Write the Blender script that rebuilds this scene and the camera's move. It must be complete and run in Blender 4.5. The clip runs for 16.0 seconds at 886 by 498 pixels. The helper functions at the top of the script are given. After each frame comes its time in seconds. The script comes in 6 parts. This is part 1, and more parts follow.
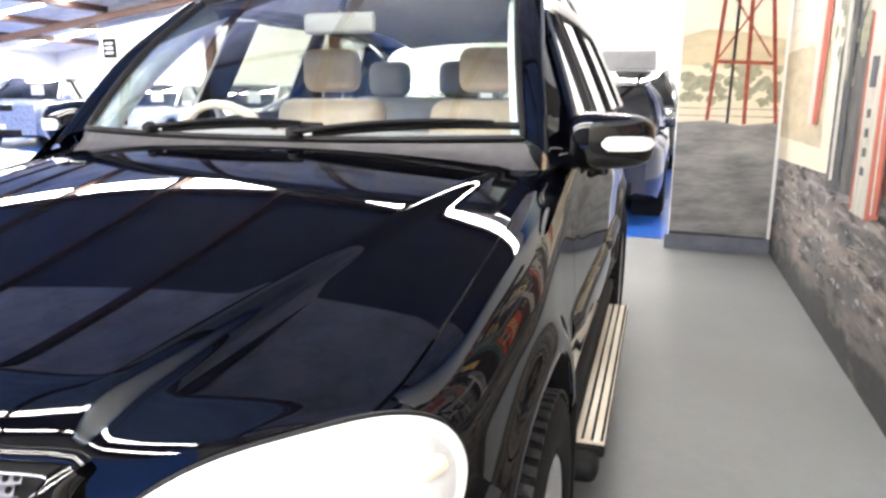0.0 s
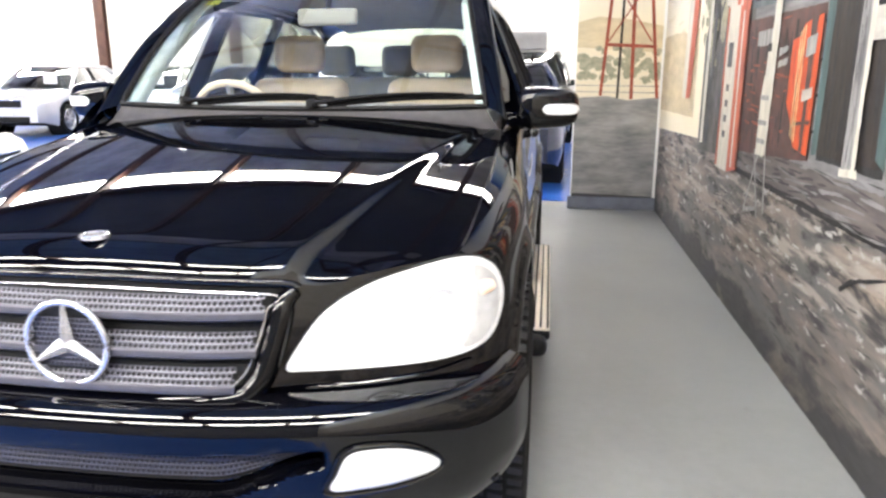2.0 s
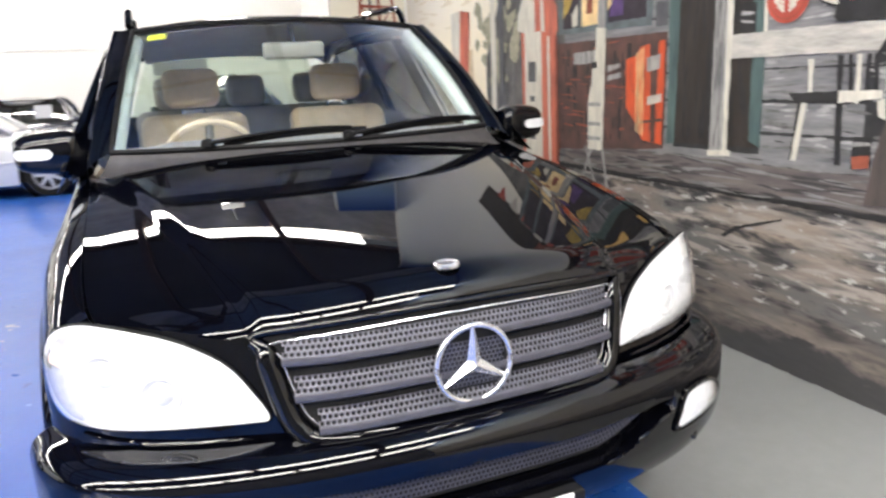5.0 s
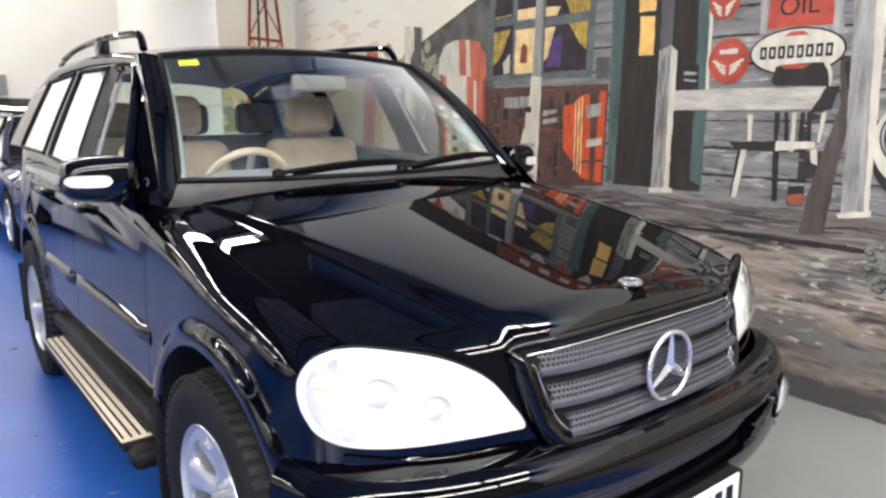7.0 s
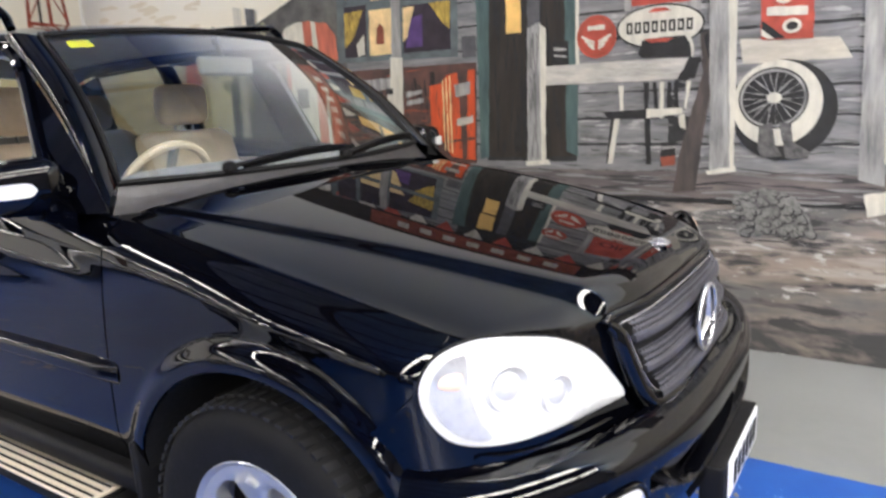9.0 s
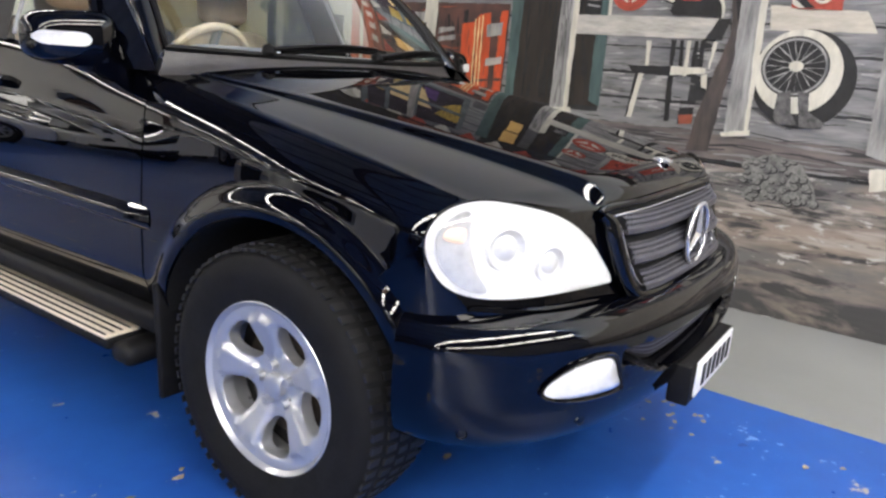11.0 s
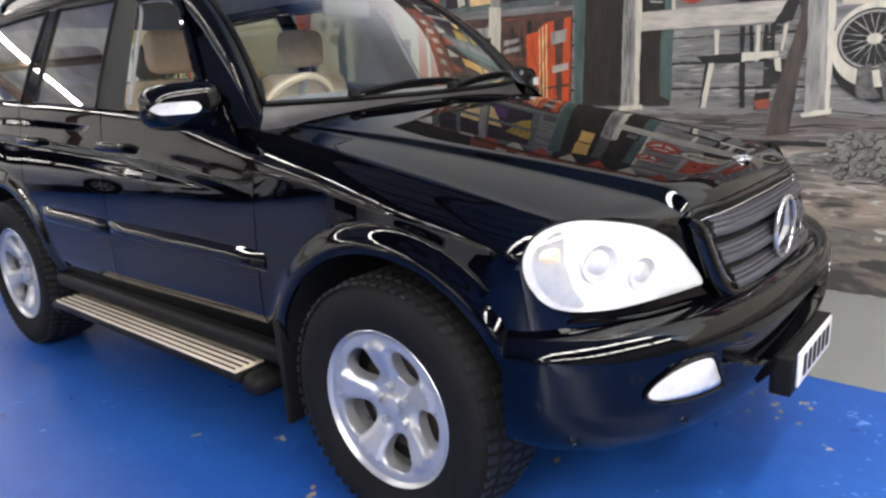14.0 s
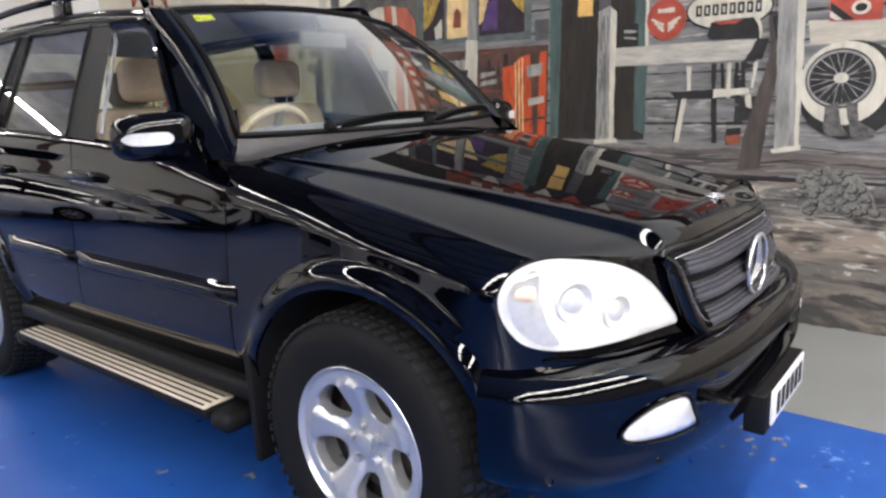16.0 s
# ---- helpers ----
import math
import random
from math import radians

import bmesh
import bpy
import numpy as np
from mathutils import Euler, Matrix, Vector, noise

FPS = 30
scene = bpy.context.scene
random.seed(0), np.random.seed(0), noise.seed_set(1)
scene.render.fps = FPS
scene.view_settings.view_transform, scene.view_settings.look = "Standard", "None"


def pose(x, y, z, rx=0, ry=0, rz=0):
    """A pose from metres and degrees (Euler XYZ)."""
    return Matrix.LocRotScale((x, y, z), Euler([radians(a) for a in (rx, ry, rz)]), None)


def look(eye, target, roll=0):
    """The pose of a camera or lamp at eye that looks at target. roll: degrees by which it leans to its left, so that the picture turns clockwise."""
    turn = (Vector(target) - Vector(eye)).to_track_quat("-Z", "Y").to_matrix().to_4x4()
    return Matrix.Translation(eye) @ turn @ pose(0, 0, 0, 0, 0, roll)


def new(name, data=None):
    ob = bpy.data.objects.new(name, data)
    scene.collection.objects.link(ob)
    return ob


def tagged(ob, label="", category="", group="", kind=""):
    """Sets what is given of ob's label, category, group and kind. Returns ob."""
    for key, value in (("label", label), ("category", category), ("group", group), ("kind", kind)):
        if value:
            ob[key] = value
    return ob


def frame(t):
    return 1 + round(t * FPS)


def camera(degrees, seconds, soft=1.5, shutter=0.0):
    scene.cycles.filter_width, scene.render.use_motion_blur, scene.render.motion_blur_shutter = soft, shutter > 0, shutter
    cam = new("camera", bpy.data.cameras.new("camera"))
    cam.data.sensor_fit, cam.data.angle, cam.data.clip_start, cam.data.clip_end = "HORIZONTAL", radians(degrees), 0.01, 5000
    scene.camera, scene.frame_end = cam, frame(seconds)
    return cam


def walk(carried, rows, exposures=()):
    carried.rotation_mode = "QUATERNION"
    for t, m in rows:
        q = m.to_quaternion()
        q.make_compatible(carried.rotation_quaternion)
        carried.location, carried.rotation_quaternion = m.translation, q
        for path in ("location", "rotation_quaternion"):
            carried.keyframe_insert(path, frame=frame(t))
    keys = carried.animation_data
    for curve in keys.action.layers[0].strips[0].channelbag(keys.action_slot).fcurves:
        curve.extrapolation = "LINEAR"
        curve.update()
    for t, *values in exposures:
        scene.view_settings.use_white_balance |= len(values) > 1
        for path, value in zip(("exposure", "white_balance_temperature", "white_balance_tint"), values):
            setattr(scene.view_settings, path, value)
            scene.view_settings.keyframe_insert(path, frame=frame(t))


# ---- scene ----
cam = camera(63.8, 16.0, soft=2.5, shutter=0.4)
PATH = [
    (0, (1.084, -0.423, 1.344), (0.519, 1.445, 0.906), 0.2),
    (0.5, (1.159, -0.573, 1.364), (0.616, 1.32, 1.019), -1.1),
    (1, (1.206, -0.851, 1.359), (0.546, 0.988, 0.93), -0.8),
    (1.5, (1.122, -1.022, 1.36), (0.715, 0.883, 0.909), -2.3),
    (2, (0.955, -1.162, 1.346), (0.675, 0.757, 0.857), -0.0),
    (2.5, (0.687, -1.212, 1.347), (0.523, 0.711, 0.822), -4.0),
    (3, (0.453, -1.268, 1.367), (0.435, 0.68, 0.916), -2.2),
    (3.5, (0.209, -1.346, 1.383), (0.416, 0.588, 0.918), -1.9),
    (4, (-0.035, -1.345, 1.39), (0.246, 0.595, 0.996), -2.3),
    (4.5, (-0.292, -1.298, 1.403), (0.089, 0.628, 1.023), -1.3),
    (5, (-0.587, -1.26, 1.413), (0.129, 0.548, 0.948), -2.8),
    (7.5, (-1.624, -0.72, 1.443), (-0.286, 0.716, 1.059), -2.7),
    (8, (-1.679, -0.501, 1.442), (-0.206, 0.782, 1.012), -5.1),
    (8.5, (-1.746, -0.4, 1.427), (-0.207, 0.828, 1.075), -2.1),
    (9, (-1.905, -0.342, 1.42), (-0.271, 0.73, 0.994), -2.6),
    (9.5, (-2.001, -0.291, 1.388), (-0.328, 0.668, 0.857), -1.0),
    (10, (-2.042, -0.347, 1.311), (-0.384, 0.633, 0.774), 5.1),
    (12.3, (-2.153, -0.507, 1.222), (-0.615, 0.67, 0.723), 1.3),
    (12.5, (-2.187, -0.516, 1.25), (-0.619, 0.583, 0.671), 0.5),
    (13, (-2.188, -0.477, 1.284), (-0.643, 0.697, 0.803), 0.1),
    (13.5, (-2.225, -0.403, 1.362), (-0.74, 0.853, 0.895), -2.3),
    (14, (-2.184, -0.475, 1.317), (-0.712, 0.781, 0.811), -2.9),
    (14.5, (-2.198, -0.44, 1.334), (-0.681, 0.78, 0.872), -1.9),
    (15, (-2.173, -0.457, 1.318), (-0.639, 0.735, 0.845), -2.3),
    (15.5, (-2.169, -0.46, 1.319), (-0.61, 0.706, 0.858), -2.2),
    (16, (-2.165, -0.465, 1.337), (-0.635, 0.748, 0.901), -2.0),
]
EXPOSURE = [(0.0, 1.3), (2.0, 1.05), (4.5, 0.5), (5.2, 0.45), (7.5, 0.18), (8.5, 0.13), (10.0, 0.0), (12.5, -0.05), (14.5, -0.1), (16.0, -0.08)]
walk(cam, [(t, look(eye, target, roll)) for t, eye, target, roll in PATH], EXPOSURE)

# ---- light ----
world = bpy.data.worlds.new("world")
scene.world = world
world.use_nodes = True
world.node_tree.nodes["Background"].inputs[0].default_value = (0.85, 0.9, 1.0, 1)
world.node_tree.nodes["Background"].inputs[1].default_value = 0.25
scene.view_settings.exposure = 0.0


# ---- materials ----
def material(name, color, rough=0.5, metal=0.0, vary=0.0, scale=8.0, bump=0.0, coat=0.0, color2=None, fine=6.0, emit=0.0, stretch=(1, 1, 1), ior=1.45, per_object=0.0):
    """A surface with colour variation at two scales, uneven gloss and fine relief."""
    m = bpy.data.materials.new(name)
    m.use_nodes = True
    nt = m.node_tree
    b = nt.nodes["Principled BSDF"]
    b.inputs["Base Color"].default_value = (*color, 1)
    b.inputs["Roughness"].default_value = rough
    b.inputs["Metallic"].default_value = metal
    b.inputs["Coat Weight"].default_value = coat
    b.inputs["Coat Roughness"].default_value = 0.02
    b.inputs["IOR"].default_value = ior
    if emit:
        b.inputs["Emission Color"].default_value = (*color, 1)
        b.inputs["Emission Strength"].default_value = emit
    if vary or bump:
        tc = nt.nodes.new("ShaderNodeTexCoord")
        mp = nt.nodes.new("ShaderNodeMapping")
        mp.inputs["Scale"].default_value = stretch
        nt.links.new(tc.outputs["Object"], mp.inputs[0])
        n1 = nt.nodes.new("ShaderNodeTexNoise")
        n1.inputs["Scale"].default_value = scale
        n1.inputs["Detail"].default_value = 5
        n2 = nt.nodes.new("ShaderNodeTexNoise")
        n2.inputs["Scale"].default_value = scale * fine
        n2.inputs["Detail"].default_value = 3
        for n in (n1, n2):
            nt.links.new(mp.outputs[0], n.inputs["Vector"])
        add = nt.nodes.new("ShaderNodeMath")
        add.operation = "MULTIPLY_ADD"
        add.inputs[1].default_value = 0.35
        nt.links.new(n2.outputs[0], add.inputs[0])
        nt.links.new(n1.outputs[0], add.inputs[2])
        ramp = nt.nodes.new("ShaderNodeMapRange")
        ramp.inputs["From Min"].default_value, ramp.inputs["From Max"].default_value = 0.42, 0.92
        nt.links.new(add.outputs[0], ramp.inputs["Value"])
        mix = nt.nodes.new("ShaderNodeMix")
        mix.data_type = "RGBA"
        other = color2 or tuple(c * (1 - vary) for c in color)
        bright = tuple(min(1.0, c * (1 + vary * 0.5)) for c in color)
        mix.inputs[6].default_value, mix.inputs[7].default_value = (*other, 1), (*bright, 1)
        nt.links.new(ramp.outputs[0], mix.inputs[0])
        out = mix.outputs[2]
        if per_object:
            info = nt.nodes.new("ShaderNodeObjectInfo")
            mr = nt.nodes.new("ShaderNodeMapRange")
            mr.inputs["To Min"].default_value, mr.inputs["To Max"].default_value = 1 - per_object, 1 + per_object
            nt.links.new(info.outputs["Random"], mr.inputs["Value"])
            sc = nt.nodes.new("ShaderNodeVectorMath")
            sc.operation = "SCALE"
            nt.links.new(out, sc.inputs[0])
            nt.links.new(mr.outputs[0], sc.inputs["Scale"])
            out = sc.outputs[0]
        nt.links.new(out, b.inputs["Base Color"])
        rr = nt.nodes.new("ShaderNodeMapRange")
        rr.inputs["To Min"].default_value, rr.inputs["To Max"].default_value = rough * 0.8, min(1, rough * 1.2)
        nt.links.new(n2.outputs[0], rr.inputs["Value"])
        nt.links.new(rr.outputs[0], b.inputs["Roughness"])
        if bump:
            bp = nt.nodes.new("ShaderNodeBump")
            bp.inputs["Strength"].default_value = bump
            bp.inputs["Distance"].default_value = 0.01
            nt.links.new(add.outputs[0], bp.inputs["Height"])
            nt.links.new(bp.outputs[0], b.inputs["Normal"])
    return m


def glass_material(name, tint, gloss=0.12, rough=0.0, base=0.04):
    """A thin pane: mostly see-through, with a mirror gloss that grows towards the edges of view."""
    m = bpy.data.materials.new(name)
    m.use_nodes = True
    nt = m.node_tree
    nt.nodes.clear()
    out = nt.nodes.new("ShaderNodeOutputMaterial")
    tr = nt.nodes.new("ShaderNodeBsdfTransparent")
    tr.inputs[0].default_value = (*tint, 1)
    gl = nt.nodes.new("ShaderNodeBsdfGlossy")
    gl.inputs["Roughness"].default_value = rough
    gl.inputs[0].default_value = (1, 1, 1, 1)
    lw = nt.nodes.new("ShaderNodeLayerWeight")
    lw.inputs[0].default_value = 0.5
    pw = nt.nodes.new("ShaderNodeMapRange")
    pw.interpolation_type = "SMOOTHSTEP"
    pw.inputs["From Min"].default_value = 0.44
    pw.inputs["From Max"].default_value = 0.84
    nt.links.new(lw.outputs["Facing"], pw.inputs["Value"])
    add = nt.nodes.new("ShaderNodeMath")
    add.operation = "MULTIPLY_ADD"
    add.inputs[1].default_value = 0.95
    add.inputs[2].default_value = gloss + base
    add.use_clamp = True
    nt.links.new(pw.outputs[0], add.inputs[0])
    mx = nt.nodes.new("ShaderNodeMixShader")
    nt.links.new(add.outputs[0], mx.inputs[0])
    nt.links.new(tr.outputs[0], mx.inputs[1])
    nt.links.new(gl.outputs[0], mx.inputs[2])
    nt.links.new(mx.outputs[0], out.inputs[0])
    return m


PAINT = material("black paint", (0.0008, 0.0009, 0.0018), 0.7, 0.0, vary=0.25, scale=3, coat=1.0)
PAINT.node_tree.nodes["Principled BSDF"].inputs["Coat Roughness"].default_value = 0.012
PAINT.node_tree.nodes["Principled BSDF"].inputs["Specular IOR Level"].default_value = 0.0
PAINT.node_tree.nodes["Principled BSDF"].inputs["Coat IOR"].default_value = 1.46
TRIM = material("black plastic", (0.007, 0.007, 0.008), 0.55, vary=0.3, scale=30, bump=0.15)
TRIM.node_tree.nodes["Principled BSDF"].inputs["Specular IOR Level"].default_value = 0.2
RUBBER = material("tyre rubber", (0.0075, 0.0075, 0.008), 0.75, vary=0.35, scale=25, bump=0.2)
# Lighter than RUBBER: the light on the tread is put into its colour.
TREAD = material("lightened tread rubber", (0.013, 0.013, 0.014), 0.6, vary=0.4, scale=30, bump=0.2)
RUBBER.node_tree.nodes["Principled BSDF"].inputs["Specular IOR Level"].default_value = 0.22
# Near-black for hollows; their shade is partly put into this colour.
DARK = material("dark cavity", (0.003, 0.003, 0.0035), 0.8, vary=0.3, scale=20)
CHROME = material("chrome", (0.85, 0.86, 0.88), 0.06, 1.0, vary=0.08, scale=30)
BADGE = material("satin chrome", (0.60, 0.60, 0.62), 0.2, 0.75, vary=0.1, scale=20)
ALLOY = material("alloy wheel paint", (0.50, 0.51, 0.53), 0.30, 0.65, vary=0.05, scale=5, coat=0.4)
STEEL = material("brake steel", (0.10, 0.085, 0.07), 0.5, 0.7, vary=0.4, scale=20)
GRILLE = material("grille grey", (0.066, 0.066, 0.082), 0.36, 0.3, vary=0.2, scale=30)
BOARD = material("brushed aluminium tread", (0.74, 0.65, 0.52), 0.42, 0.15, vary=0.2, scale=20, stretch=(1, 0.1, 1))
LEATHER = material("beige leather", (0.60, 0.49, 0.37), 0.5, vary=0.18, scale=10, bump=0.25)
LEATHER2 = material("grey leather", (0.27, 0.26, 0.245), 0.55, vary=0.2, scale=10, bump=0.25)
COWL = material("grey scuttle plastic", (0.045, 0.043, 0.045), 0.42, vary=0.3, scale=25, bump=0.2)
DASH = material("dashboard vinyl", (0.30, 0.29, 0.31), 0.6, vary=0.25, scale=40, bump=0.3)
LINING = material("grey roof lining", (0.86, 0.88, 0.85), 0.85, vary=0.12, scale=20, bump=0.2)
PILLAR = material("pillar trim", (0.50, 0.56, 0.56), 0.5, vary=0.12, scale=20)
LENS = glass_material("clear lamp lens", (0.97, 0.97, 0.97), 0.0)
# Lamp parts carry a weak added glow in place of bulb light.
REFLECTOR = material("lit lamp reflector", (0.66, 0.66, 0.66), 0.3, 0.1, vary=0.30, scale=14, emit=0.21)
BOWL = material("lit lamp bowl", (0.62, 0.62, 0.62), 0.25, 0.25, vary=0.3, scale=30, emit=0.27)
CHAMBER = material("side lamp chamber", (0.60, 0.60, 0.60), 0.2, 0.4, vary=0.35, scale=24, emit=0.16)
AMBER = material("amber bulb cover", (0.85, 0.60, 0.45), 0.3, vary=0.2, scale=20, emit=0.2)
WINDSCREEN = glass_material("windscreen glass", (0.86, 0.94, 0.90), 0.09)
TINTED = glass_material("tinted window glass", (0.50, 0.50, 0.43), 0.0, 0.0, 0.04)
REARGLASS = glass_material("rear screen glass", (0.80, 0.87, 0.77), 0.0)
CLEAR = glass_material("side window glass", (0.90, 0.94, 0.91), 0.02)
WHITE_PL = material("white plate", (0.75, 0.76, 0.78), 0.4, vary=0.1, scale=30)
YELLOW = material("yellow label", (0.75, 0.72, 0.05), 0.5, vary=0.15, scale=40)
BLUE_FLOOR = material("blue epoxy floor", (0.017, 0.085, 0.33), 0.30, vary=0.35, scale=1.3, bump=0.06, color2=(0.012, 0.055, 0.26), fine=9)
def worn(mat, color, scale, level, soft=0.03):
    """Adds worn-through flecks of another colour to a material."""
    nt = mat.node_tree
    b = nt.nodes["Principled BSDF"]
    tc = nt.nodes.new("ShaderNodeTexCoord")
    n = nt.nodes.new("ShaderNodeTexNoise")
    n.inputs["Scale"].default_value, n.inputs["Detail"].default_value = scale, 6
    n.inputs["Roughness"].default_value = 0.62
    big = nt.nodes.new("ShaderNodeTexNoise")
    big.inputs["Scale"].default_value = scale * 0.12
    nt.links.new(tc.outputs["Object"], n.inputs["Vector"])
    nt.links.new(tc.outputs["Object"], big.inputs["Vector"])
    add = nt.nodes.new("ShaderNodeMath")
    add.operation = "MULTIPLY_ADD"
    add.inputs[1].default_value = 0.5
    nt.links.new(big.outputs[0], add.inputs[0])
    nt.links.new(n.outputs[0], add.inputs[2])
    mr = nt.nodes.new("ShaderNodeMapRange")
    mr.inputs["From Min"].default_value, mr.inputs["From Max"].default_value = level, level + soft
    nt.links.new(add.outputs[0], mr.inputs["Value"])
    mix = nt.nodes.new("ShaderNodeMix")
    mix.data_type = "RGBA"
    mix.inputs[7].default_value = (*color, 1)
    src = b.inputs["Base Color"].links[0].from_socket
    nt.links.new(mr.outputs[0], mix.inputs[0])
    nt.links.new(src, mix.inputs[6])
    nt.links.new(mix.outputs[2], b.inputs["Base Color"])
    return mat


BLUE_FLOOR.node_tree.nodes["Principled BSDF"].inputs["Specular IOR Level"].default_value = 0.5
worn(BLUE_FLOOR, (0.34, 0.30, 0.24), 5.5, 0.925, 0.025)
worn(BLUE_FLOOR, (0.12, 0.24, 0.55), 22.0, 0.93, 0.04)
worn(BLUE_FLOOR, (0.008, 0.03, 0.17), 3.2, 0.93, 0.05)
GREY_FLOOR = material("grey painted concrete", (0.20, 0.205, 0.205), 0.42, vary=0.22, scale=0.9, bump=0.05, fine=20)
WHITE_WALL = material("white painted wall", (0.76, 0.745, 0.705), 0.75, vary=0.06, scale=0.8, bump=0.05, fine=25)
GREY_WALL = material("grey painted wall", (0.09, 0.09, 0.095), 0.75, vary=0.2, scale=0.8, bump=0.05, fine=25)
BEAM = material("brown steel beam", (0.085, 0.04, 0.028), 0.55, vary=0.35, scale=5, bump=0.1)
worn(GREY_FLOOR, (0.16, 0.16, 0.16), 4.0, 0.95, 0.08)
ROOF = material("grey roof sheeting", (0.66, 0.63, 0.59), 0.6, vary=0.4, scale=2, bump=0.1)
FOIL = material("dark roof lining", (0.060, 0.058, 0.062), 0.5, vary=0.35, scale=2, bump=0.1)
BLUE_SHEET = material("blue roof sheet", (0.34, 0.46, 0.58), 0.5, vary=0.3, scale=2, bump=0.1)


# ---- mesh helpers ----
def part(name, bm, mat, parent=None, label="", smooth=True, bevel=0.0):
    """Links a bmesh in world coordinates as one mesh object under its parent."""
    me = bpy.data.meshes.new(name)
    base = parent.matrix_world.translation.copy() if parent else Vector()
    bm.normal_update()
    bm.to_mesh(me)
    bm.free()
    if smooth:
        me.shade_smooth()
        me.set_sharp_from_angle(angle=radians(42))
    me.materials.append(mat)
    ob = new(name, me)
    if parent:
        chain = Vector()
        p = parent
        while p:
            chain += p.location
            p = p.parent
        me.transform(Matrix.Translation(-chain))
        ob.parent = parent
    if label:
        ob["label"] = label
    if bevel:
        md = ob.modifiers.new("bevel", "BEVEL")
        md.width, md.segments, md.limit_method = bevel, 2, "ANGLE"
    return ob


def thing(name, at, label, category, group="", kind=""):
    e = new(name)
    e.location = at
    bpy.context.view_layer.update()
    return tagged(e, label, category, group, kind)


def grid(f, nu, nv, keep=None, close_u=False):
    """A bmesh of the surface f(i, j), with i in 0..nu and j in 0..nv."""
    bm = bmesh.new()
    vs = [[bm.verts.new(f(i, j)) for j in range(nv + 1)] for i in range(nu + (0 if close_u else 1))]
    n = len(vs)
    for i in range(nu):
        for j in range(nv):
            if keep is None or keep(i, j):
                bm.faces.new((vs[i][j], vs[(i + 1) % n][j], vs[(i + 1) % n][j + 1], vs[i][j + 1]))
    return bm


def lerp(table, v):
    """Smooth interpolation in a table of (v, value...)."""
    xs = [r[0] for r in table]
    if v <= xs[0]:
        return table[0][1:] if len(table[0]) > 2 else table[0][1]
    if v >= xs[-1]:
        return table[-1][1:] if len(table[0]) > 2 else table[-1][1]
    k = max(i for i in range(len(xs)) if xs[i] <= v)
    k = min(k, len(xs) - 2)
    h = xs[k + 1] - xs[k]
    t = (v - xs[k]) / h

    def one(c):
        y0, y1 = table[k][c], table[k + 1][c]
        d = (y1 - y0) / h
        m0 = d if k == 0 else 0.5 * (d + (y0 - table[k - 1][c]) / (xs[k] - xs[k - 1]))
        m1 = d if k + 2 >= len(xs) else 0.5 * (d + (table[k + 2][c] - y1) / (xs[k + 2] - xs[k + 1]))
        return (2 * t**3 - 3 * t * t + 1) * y0 + (t**3 - 2 * t * t + t) * h * m0 + (3 * t * t - 2 * t**3) * y1 + (t**3 - t * t) * h * m1

    r = tuple(one(c) for c in range(1, len(table[0])))
    return r if len(r) > 1 else r[0]


def box(x0, x1, y0, y1, z0, z1, bm=None):
    bm = bm or bmesh.new()
    v = [bm.verts.new((x, y, z)) for x in (x0, x1) for y in (y0, y1) for z in (z0, z1)]
    for q in ((0, 1, 3, 2), (4, 6, 7, 5), (0, 4, 5, 1), (2, 3, 7, 6), (0, 2, 6, 4), (1, 5, 7, 3)):
        bm.faces.new([v[k] for k in q])
    return bm


def rbox(x0, x1, y0, y1, z0, z1, r=0.01, seg=3):
    """A box with rounded edges."""
    bm = box(x0, x1, y0, y1, z0, z1)
    bmesh.ops.bevel(bm, geom=bm.edges[:], offset=min(r, 0.49 * min(x1 - x0, y1 - y0, z1 - z0)), segments=seg, profile=0.5, affect="EDGES")
    return bm


def tube(points, radius, sides=8, bm=None, flat=1.0, closed=False):
    """A tube along points; radius may be a list; flat squashes it upwards."""
    bm = bm or bmesh.new()
    pts = [Vector(p) for p in points]
    rings = []
    n = len(pts)
    for k, p in enumerate(pts):
        a, b = (pts[k - 1], pts[(k + 1) % n]) if closed else (pts[max(0, k - 1)], pts[min(n - 1, k + 1)])
        d = (b - a).normalized()
        side = d.cross(Vector((0, 0, 1)))
        side = side.normalized() if side.length > 1e-3 else Vector((1, 0, 0))
        up = side.cross(d)
        r = radius[k] if isinstance(radius, (list, tuple)) else radius
        rings.append([bm.verts.new(p + side * math.cos(q) * r + up * math.sin(q) * r * flat) for q in (2 * math.pi * s / sides for s in range(sides))])
    for k in range(n if closed else n - 1):
        for s in range(sides):
            bm.faces.new((rings[k][s], rings[k][(s + 1) % sides], rings[(k + 1) % n][(s + 1) % sides], rings[(k + 1) % n][s]))
    if not closed:
        bm.faces.new(rings[0][::-1])
        bm.faces.new(rings[-1])
    return bm


def lathe(profile, axis_at, axis="x", n=48, bm=None):
    """Turns (along, radius) pairs about an axis through axis_at."""
    bm = bm or bmesh.new()
    c = Vector(axis_at)
    rings = []
    for a, r in profile:
        ring = []
        for s in range(n):
            q = 2 * math.pi * s / n
            o = {"x": (a, r * math.cos(q), r * math.sin(q)), "y": (r * math.cos(q), a, r * math.sin(q)), "z": (r * math.cos(q), r * math.sin(q), a)}[axis]
            ring.append(bm.verts.new(c + Vector(o)))
        rings.append(ring)
    for k in range(len(rings) - 1):
        for s in range(n):
            bm.faces.new((rings[k][s], rings[k][(s + 1) % n], rings[k + 1][(s + 1) % n], rings[k + 1][s]))
    return bm


